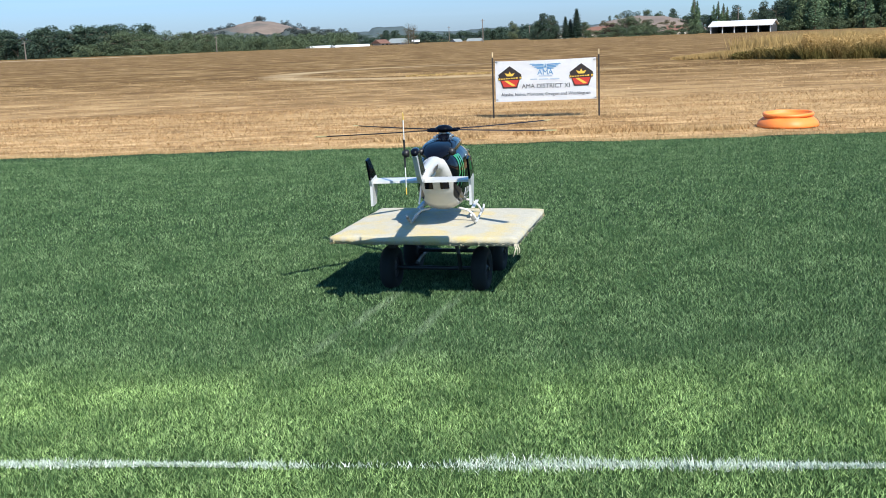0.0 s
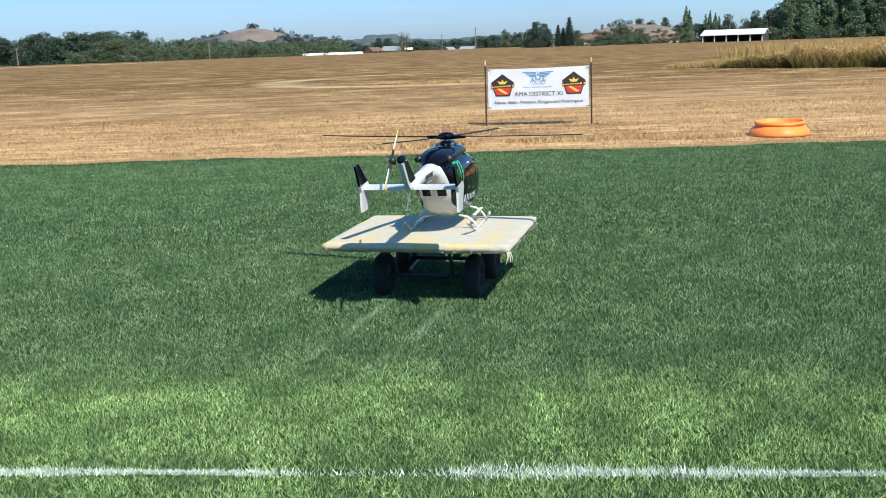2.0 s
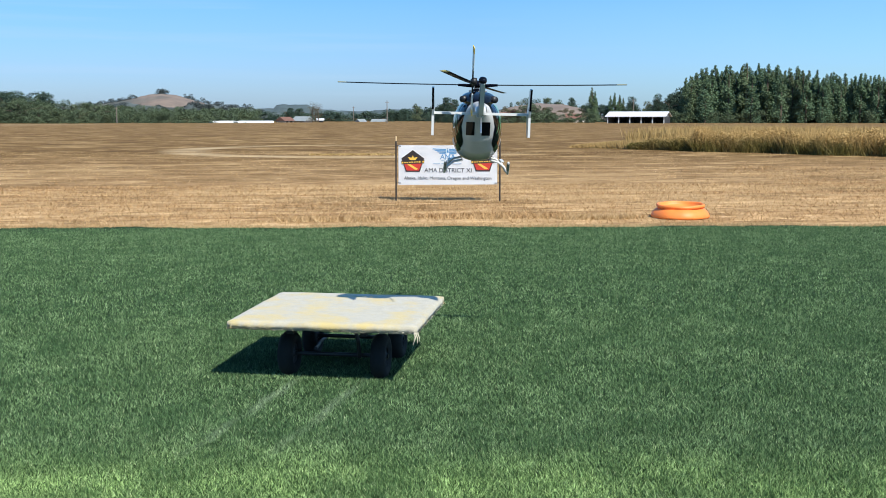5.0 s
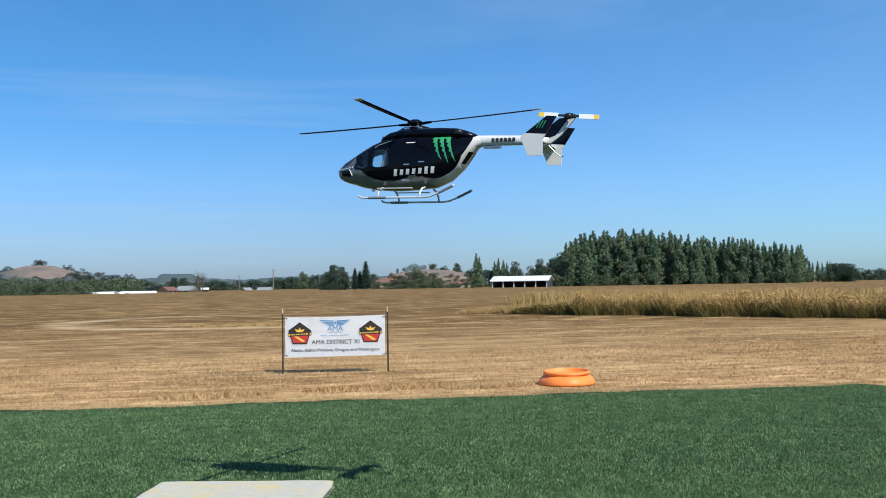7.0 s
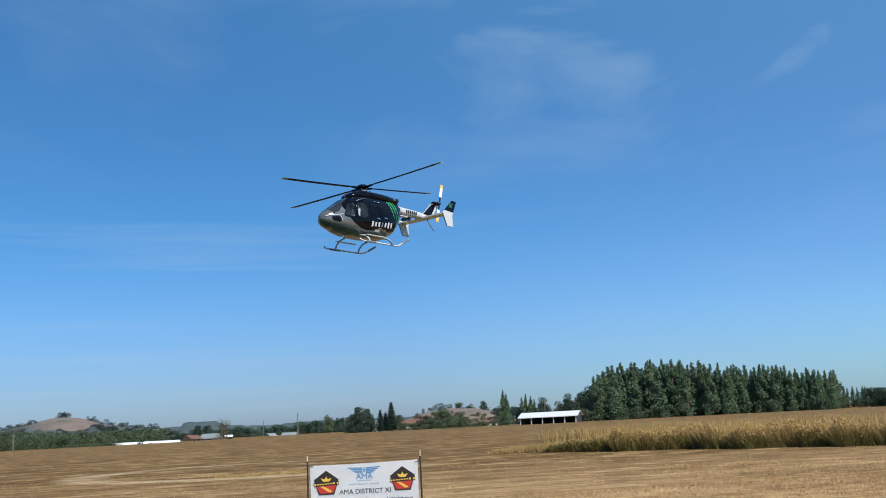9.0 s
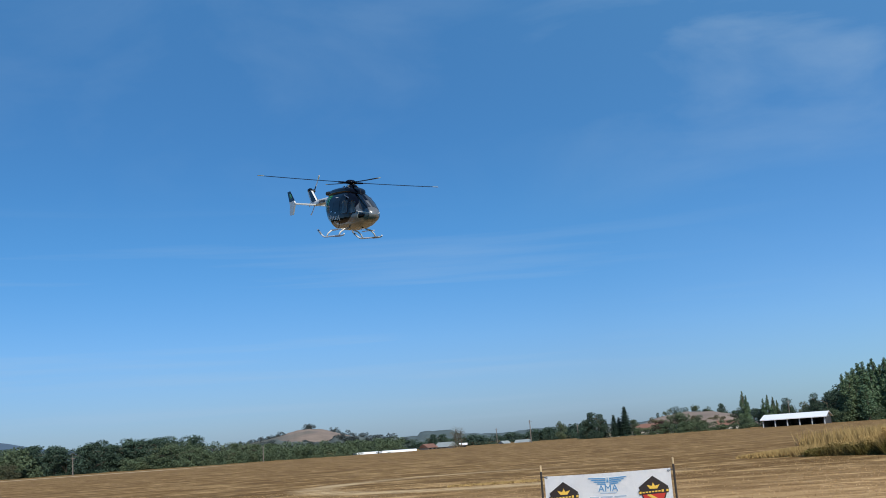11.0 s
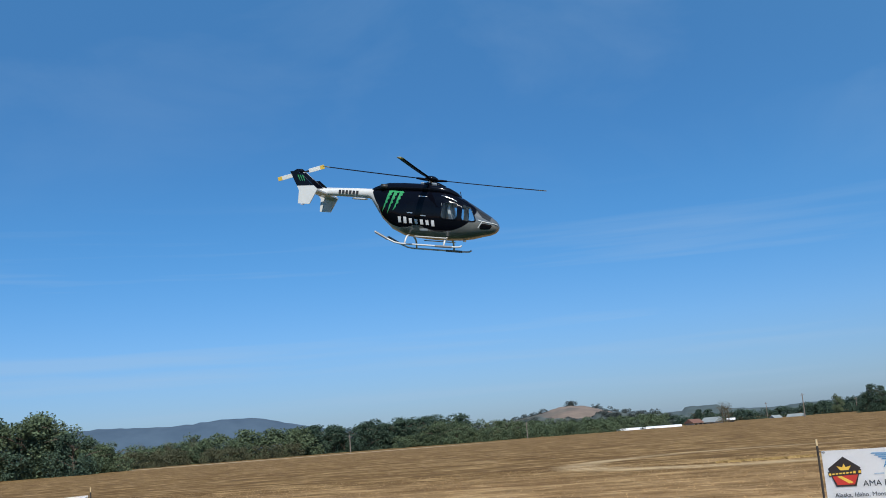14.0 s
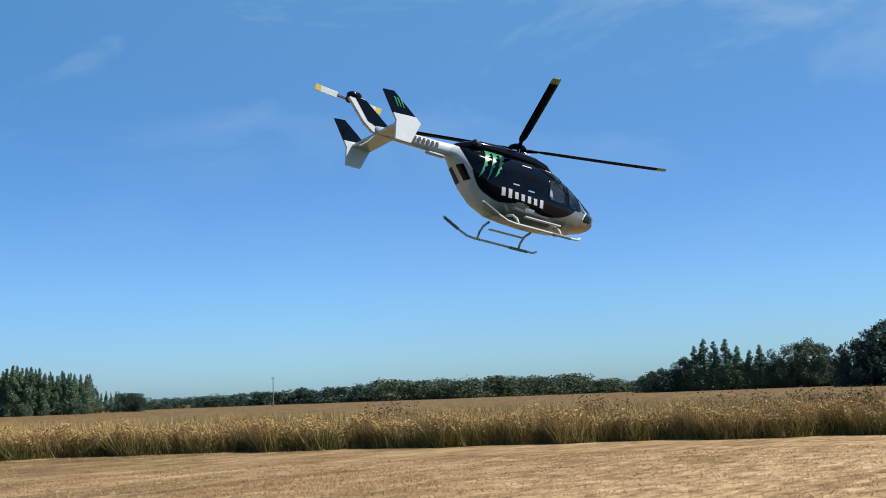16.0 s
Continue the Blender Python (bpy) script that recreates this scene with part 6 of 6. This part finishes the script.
def build_hills():
    def ridge(name, r, rows, material, label, depth=0.35, rough=0.0):
        verts, faces = [], []
        n = 160
        for i in range(n + 1):
            b = rows[0][0] + (rows[-1][0] - rows[0][0]) * i / n
            e = float(np.interp(b, [q[0] for q in rows], [q[1] for q in rows]))
            e += rough * (noise.noise((b * 2.3, r * 0.01, 0)) + 0.5 * noise.noise((b * 7.0, r * 0.01, 5)))
            for k in range(9):
                rr = r * (1 + depth * (k / 8 - 0.5))
                f = math.sin(math.pi * k / 8)
                x, y = ground_at(b, rr)
                verts.append((x, y, max(-1.0, (rise(e, r)) * f) if k not in (0, 8) else -2.0))
        for i in range(n):
            for k in range(8):
                a = i * 9 + k
                faces.append((a, a + 9, a + 10, a + 1))
        tagged(new(name, mesh(name, verts, faces, material, True)), label, "hill", kind="structure")

    crest = ((-16.5, -0.2), (-14.5, 0.40), (-13.0, 0.66), (-11.8, 0.86), (-11.0, 1.04), (-10.3, 1.20), (-9.6, 1.26), (-8.9, 1.18), (-8.2, 0.98), (-7.4, 0.72), (-6.0, 0.50), (-4.5, 0.25), (-3.0, -0.2))
    ridge("hill_golden", 1000, crest, HILL_GRASS, "golden grassy hill with dark scrub beyond the trees", 0.3, 0.03)
    ridge("hill_scrub", 815, ((-16.5, -0.2), (-14.5, 0.38), (-13.0, 0.58), (-12.0, 0.72), (-11.3, 0.78), (-10.6, 0.62), (-9.4, 0.52), (-8.6, 0.56), (-8.0, 0.80), (-7.3, 0.70), (-6.0, 0.50), (-4.6, 0.36), (-3.4, 0.2), (-2.6, -0.2)), SCRUB_WOOD, "dark scrub wood on the flank of the hill", 0.08, 0.10)
    ridge("hill_wooded", 1500, ((-9.0, -0.2), (-7.5, 0.45), (-5.6, 0.56), (-4.8, 0.45), (-3.75, 0.50), (-3.7, 0.68), (-1.9, 0.70), (-1.5, 0.45), (0.8, 0.32), (2.5, 0.42), (5.0, 0.44), (8.0, 0.40), (13.0, 0.5), (16.0, 0.3), (18, -0.2)), HAZE_WOOD, "low dark wooded hill, haze tinted into its colour", 0.2, 0.05)
    ridge("hill_brown", 450, ((7.4, -0.2), (8.3, 0.25), (9.3, 0.55), (10.8, 0.78), (12.2, 0.70), (13.4, 0.45), (14.6, -0.1)), HILL_GRASS, "brown grassy rise behind the farmhouses", 0.25, 0.03)
    ridge("ridge_blue", 2600, ((-70.0, 1.5), (-50.0, 1.65), (-40.0, 1.60), (-35.0, 1.85), (-32.0, 1.74), (-30.5, 1.76), (-28.8, 1.92), (-26.8, 1.88), (-25.2, 1.48), (-23.2, 1.05), (-21.0, 0.8), (-15.0, 0.3), (-10.0, -0.2)), FAR_RIDGE, "wooded ridge on the horizon, haze painted as blue", 0.15, 0.07)
    # round trees along the crests
    bearings = [q[0] for q in crest]
    heights = [q[1] for q in crest]
    verts = []
    spots = [(-13.9 + 0.17 * k, 970, 3.2) for k in range(18)] + [(-9.75, 990, 6.0), (-9.55, 990, 4.5), (-8.4, 990, 6.5), (-8.2, 990, 5.5), (-7.6, 985, 5.0), (-7.2, 985, 6.0)] + [(-6.9 + 0.27 * k, 960, 4.0) for k in range(10)] + [(-5.1, 960, 6.5)]
    for k, (b, r, h) in enumerate(spots):
        x, y = ground_at(b, r)
        h *= 1.15 + 0.4 * math.sin(k * 2.1)
        top = float(np.interp(b, bearings, heights))
        cs = [(float(rng.uniform(-0.55, 0.55)), float(rng.uniform(-0.5, 0.5)), float(rng.uniform(0.0, 0.8))) for _ in range(9)]
        v = np.array(leaf_cloud(cs, [0.30] * 9, 60, 0.07)[0])
        verts.append(v * h + np.array((x, y, rise(top, r) - h * 0.25)))
    v = np.concatenate(verts)
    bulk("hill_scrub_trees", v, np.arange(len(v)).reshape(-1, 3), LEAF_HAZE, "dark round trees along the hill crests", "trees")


def build_shed():
    x, y = ground_at(16.3, 295)
    shed = thing("open_shed", pose(x, y, 0, 0, 0, -26), "long white-roofed open farm shed at the field's far edge", "shed")
    w, d, eave, ridge = 15.8, 11.0, 1.85, 3.15
    # two sheet roof slopes that meet at the ridge, with a thin drip edge
    for s, name in ((-1, "front_slope"), (1, "rear_slope")):
        bm = bmesh.new()
        rows = []
        for up in (0.0, 0.10):
            rows.append([bm.verts.new(p) for p in ((-w / 2 - 0.5, s * (d / 2 + 0.4), eave + up), (w / 2 + 0.5, s * (d / 2 + 0.4), eave + up), (w / 2 + 0.5, 0, ridge + up), (-w / 2 - 0.5, 0, ridge + up))])
        bm.faces.new(rows[0])
        bm.faces.new(rows[1][::-1])
        for k in range(4):
            bm.faces.new((rows[0][k], rows[0][(k + 1) % 4], rows[1][(k + 1) % 4], rows[1][k]))
        part(name, bm, ROOF_WHITE, shed, "white sheet-metal roof slope")
    part("fascia", box((w + 1.0, 0.08, 0.22), (0, -d / 2 - 0.44, eave)), ROOF_WHITE, shed)
    # back wall, right wall and goods have the interior shade painted in
    part("back_wall", box((w, 0.10, eave), (0, d / 2 - 0.2, eave / 2)), SHED_SHADED, shed, "sheet back wall with interior shade in its colour")
    for s in (-1, 1):
        side = part("side_wall", box((0.10, d - 0.5, eave), (s * (w / 2 - 0.05), 0.1, eave / 2)), SHED_SHADED if s > 0 else SHED_WALL, shed)
        bm = slab([(-d / 2, eave), (d / 2, eave), (0, ridge - 0.05)], 0.08)
        bm.transform(pose(s * (w / 2 - 0.05), 0, 0, 0, 0, 90))
        part("gable", bm, SHED_WALL, side)
    for k in range(6):
        part("post", box((0.26, 0.22, eave), (-w / 2 + 0.15 + (w - 0.3) * k / 5, -d / 2 + 0.15, eave / 2)), SHED_POST, shed, "pale steel post")
    for k in range(5):
        part("stored_goods", box((1.9, 1.6, 0.75 + 0.25 * (k % 2)), (-w / 2 + 1.8 + (w - 0.3) * k / 5, d / 2 - 2.2, 0.45), bevel=0.06), SHED_SHADED, shed)


def house(bearing, r, w, d, h, roof, label, category="house", turn=0.0, sunk=0.0):
    x, y = ground_at(bearing, r)
    ob = thing(category, pose(x, y, -sunk, 0, 0, -bearing + turn), label, category)
    part("wall", box((w, d, h), (0, 0, h / 2)), HOUSE_WALL, ob)
    pitch = d * 0.28
    bm = bmesh.new()
    e = 0.5
    rows = [[bm.verts.new(p) for p in ((sx * (w / 2 + e), -d / 2 - e, h - 0.15), (sx * (w / 2 + e), 0, h + pitch), (sx * (w / 2 + e), d / 2 + e, h - 0.15), (sx * (w / 2 + e), 0, h - 0.05))] for sx in (-1, 1)]
    for k in range(4):
        bm.faces.new((rows[0][k], rows[0][(k + 1) % 4], rows[1][(k + 1) % 4], rows[1][k]))
    bm.faces.new(rows[0])
    bm.faces.new(rows[1][::-1])
    part("roof", bm, roof, ob)
    n = max(2, int(w / 3.5))
    for k in range(n):
        part("window", box((1.0, 0.08, 1.0), (-w / 2 + w * (k + 0.5) / n, -d / 2 - 0.03, h * 0.58)), WINDOW_DARK, ob)


def build_farms():
    house(-3.15, 345, 3.6, 4, 2.0, HOUSE_ROOF, "low farmhouse with a red-brown roof", turn=40, sunk=1.3)
    house(-2.2, 350, 5, 5, 2.2, HOUSE_ROOF_GREY, "small farmhouse with a grey-green roof", turn=-35, sunk=1.6)
    house(-1.25, 345, 1.8, 1.8, 2.0, ROOF_WHITE, "small white outbuilding by the farm", "outbuilding", sunk=1.2)
    house(1.0, 380, 2.2, 3, 1.7, HOUSE_ROOF_GREY, "small grey-roofed farm building", "outbuilding", turn=30, sunk=1.5)
    house(2.0, 380, 4.5, 3, 1.6, HOUSE_ROOF_GREY, "long grey-roofed farm building", "outbuilding", turn=-18, sunk=1.4)
    house(6.6, 330, 7, 6, 2.6, HOUSE_ROOF_GREY, "pale house half hidden by trees", sunk=1.0)
    house(8.6, 335, 8, 6, 2.6, HOUSE_ROOF, "house with a brown roof below the rise", sunk=1.0)
    house(10.4, 332, 6, 5, 2.4, HOUSE_ROOF_GREY, "pale house below the brown rise", sunk=1.2)
    house(12.9, 332, 6, 5, 2.4, HOUSE_ROOF, "house with a brown roof behind shrubs", sunk=1.0)
    house(-6.4, 360, 4, 4, 2.4, HOUSE_ROOF_GREY, "pale house among the trees", sunk=0.8)
    for b, w in ((-5.5, 19.0),):
        x, y = ground_at(b, 318)
        hoop = thing("greenhouse", pose(x, y, -0.15, 0, 0, 8), "long low white plastic greenhouse", "greenhouse")
        bm = bmesh.new()
        rows = [[bm.verts.new((sx * w / 2, 1.8 * math.cos(math.pi * k / 10), 0.80 * math.sin(math.pi * k / 10))) for k in range(11)] for sx in (-1, 1)]
        for k in range(10):
            bm.faces.new((rows[0][k], rows[0][k + 1], rows[1][k + 1], rows[1][k]))
        bm.faces.new(rows[0])
        bm.faces.new(rows[1][::-1])
        part("cover", bm, ROOF_WHITE, hoop)
        part("door", box((0.06, 1.2, 0.6), (w / 2 + 0.04, 0, 0.32)), SHED_WALL, hoop)
        for k in range(9):
            rib = tube([(-w / 2 + w * (k + 0.5) / 9, 1.82 * math.cos(math.pi * q / 10), 0.82 * math.sin(math.pi * q / 10)) for q in range(11)], 0.05, 5)
            part("rib", rib, SHED_POST, hoop)
    for b, e, r in ((2.45, 0.92, 300), (-21.6, 0.62, 280), (-12.0, 0.55, 300), (40.4, 1.28, 300), (0.6, 0.6, 420), (16.0, 1.0, 320), (5.0, 0.5, 420)):
        x, y = ground_at(b, r)
        h = rise(e, r)
        pole = thing("utility_pole", pose(x, y, 0, 0, 0, -b + 20), "weathered wooden utility pole", "utility pole", "poles along the field")
        part("shaft", tube([(0, 0, -0.3), (0, 0, h)], [0.17, 0.11], 8), POLE_WOOD, pole)
        part("cross_arm", box((1.1, 0.10, 0.12), (0, 0, h - 0.5)), POLE_WOOD, pole)


def build_marker():
    """A dark weed tuft on the field beyond the banner, with a pale trodden line to it."""
    x, y = 5.6, 47.0
    v, f = blades(90, np.stack([rng.normal(x, 0.12, 90), rng.normal(y, 0.12, 90)], 1), 0.16, 0.02, 0.5, 0.0)
    bulk("weed_tuft", v, f, LEAF_DRY, "small dark weed tuft on the stubble", "weed")
    n = 2600
    xy = np.stack([rng.uniform(-1.5, 5.4, n), 47.2 + rng.normal(0, 0.45, n)], 1)
    v, f = blades(n, xy, 0.06, 0.03, 1.6, 0.0)
    bulk("straw_swath", v, f, SEED_HEADS, "pale thin line of straw left on the stubble", "straw")


build_ground()
build_hills()
build_trees()
build_shed()
build_farms()
build_reeds()
build_grass()
build_marker()
build_cart()
build_banner(pose(2.12, 20.82, 0, 0, 0, -9.5), "white printed club banner between two dark stakes on the stubble")
build_banner(pose(-14.45, 22.75, 0, 0, 0, 27), "plain white banner between two dark stakes on the stubble", whole=False)
build_side_banner()
build_tub()
helicopter, main_rotor, tail_rotor = build_helicopter()

# seconds, x, y, z of the skids' base, heading, nose-up, bank
FLIGHT_ROWS = (
    (0.0, 0.015, 6.950, TABLE_TOP, 82.3, 1.0, 0.0),
    (0.5, 0.020, 6.950, TABLE_TOP, 81.2, 1.0, 0.0),
    (1.0, 0.045, 6.955, TABLE_TOP, 78.4, 1.0, 0.0),
    (1.5, 0.055, 6.958, TABLE_TOP, 77.2, 1.0, 0.0),
    (2.0, 0.082, 6.962, TABLE_TOP, 77.5, 1.0, 0.0),
    (2.5, 0.104, 6.965, TABLE_TOP, 78.0, 1.1, 0.0),
    (3.0, 0.205, 6.995, 0.512, 78.4, 2.2, 0.9),
    (3.3, 0.325, 6.978, 0.619, 76.4, 2.1, -0.5),
    (3.5, 0.382, 6.953, 0.699, 76.0, 2.5, 0.3),
    (3.7, 0.471, 6.922, 0.798, 75.5, 2.3, -0.3),
    (5.8, 1.073, 7.354, 1.587, 105.7, 1.6, 2.9),
    (6.0, 1.110, 7.366, 1.671, 114.2, 2.5, 2.2),
    (6.5, 1.362, 7.639, 2.056, 128.3, 1.1, -0.9),
    (7.0, 1.434, 7.898, 2.441, 147.6, 1.9, 1.0),
    (7.5, 1.474, 8.254, 2.700, 168.6, 3.7, 3.0),
    (8.0, 1.572, 8.670, 2.875, 186.8, 3.3, 2.7),
    (8.2, 1.574, 8.651, 2.946, 193.3, 1.4, 2.8),
    (9.3, 0.950, 12.300, 3.750, 238.0, -1.0, 1.8),
    (10.5, -0.275, 15.165, 4.175, 285.0, -6.5, 0.5),
    (11.0, -1.110, 14.830, 4.072, 300.6, -9.8, -0.3),
    (11.5, -1.996, 15.351, 4.175, 317.4, -13.0, 5.2),
    (12.0, -2.793, 15.523, 4.234, 334.7, -12.9, 10.2),
    (12.5, -3.370, 15.294, 4.178, 347.2, -11.3, 11.0),
    (13.0, -3.469, 14.318, 3.939, 358.5, -9.9, 8.0),
    (13.5, -3.120, 13.295, 3.692, 365.5, -9.2, 5.3),
    (14.0, -2.362, 12.480, 3.426, 364.6, -10.5, 4.0),
    (14.5, -1.036, 11.597, 3.174, 361.4, -11.4, 3.9),
    (15.0, 1.349, 12.620, 2.958, 358.5, -11.8, 0.6),
    (15.5, 5.052, 13.364, 2.769, 357.1, -7.4, -1.8),
    (16.0, 8.348, 12.292, 2.733, 344.2, -8.7, -3.5),
)
# seconds and the angle of one of the four blades
BLADE_MARKS = ((0.0, 48), (3.5, 32), (6.0, 47), (6.5, 23), (7.0, 89), (7.5, 72), (8.0, 44), (10.5, 10), (11.0, 83), (11.5, 68), (12.0, 16), (13.0, 40), (13.5, 25), (14.0, 89), (14.5, 57), (15.0, 34), (15.5, 3), (16.0, 64))


def spin_rows(marks, fold, step, rate):
    """Angles every step seconds that turn at about the given rate and pass the marks, which repeat every fold degrees."""
    rows, angle = [(0.0, float(marks[0][1]))], float(marks[0][1])
    for (t0, _), (t1, a1) in zip(marks, marks[1:]):
        n = round((t1 - t0) / step)
        goal = angle + rate * (t1 - t0)
        goal = a1 + fold * round((goal - a1) / fold)
        rows += [(t0 + (t1 - t0) * k / n, angle + (goal - angle) * k / n) for k in range(1, n + 1)]
        angle = goal
    return rows


def motions():
    walk(helicopter, [(t, pose(x, y, z, bank, -nose, heading)) for t, x, y, z, heading, nose, bank in FLIGHT_ROWS])
    walk(main_rotor, [(t, Matrix.Translation(ROTOR_AT) @ Matrix.Rotation(radians(MAST_LEAN), 4, "Y") @ Matrix.Rotation(radians(a), 4, "Z")) for t, a in spin_rows(BLADE_MARKS, 90, 0.05, 1400)])
    walk(tail_rotor, [(t, Matrix.Translation(TAIL_AT) @ Matrix.Rotation(radians(a), 4, "Y")) for t, a in spin_rows(((0.0, 0), (3.5, 0), (6.0, 5), (7.0, 85), (7.5, 70), (8.0, -51), (12.5, -3), (13.0, 37), (13.5, 35), (14.0, 72), (14.5, -20), (15.0, -10), (15.5, 33), (16.0, 94)), 180, 0.05, 1300)])


motions()
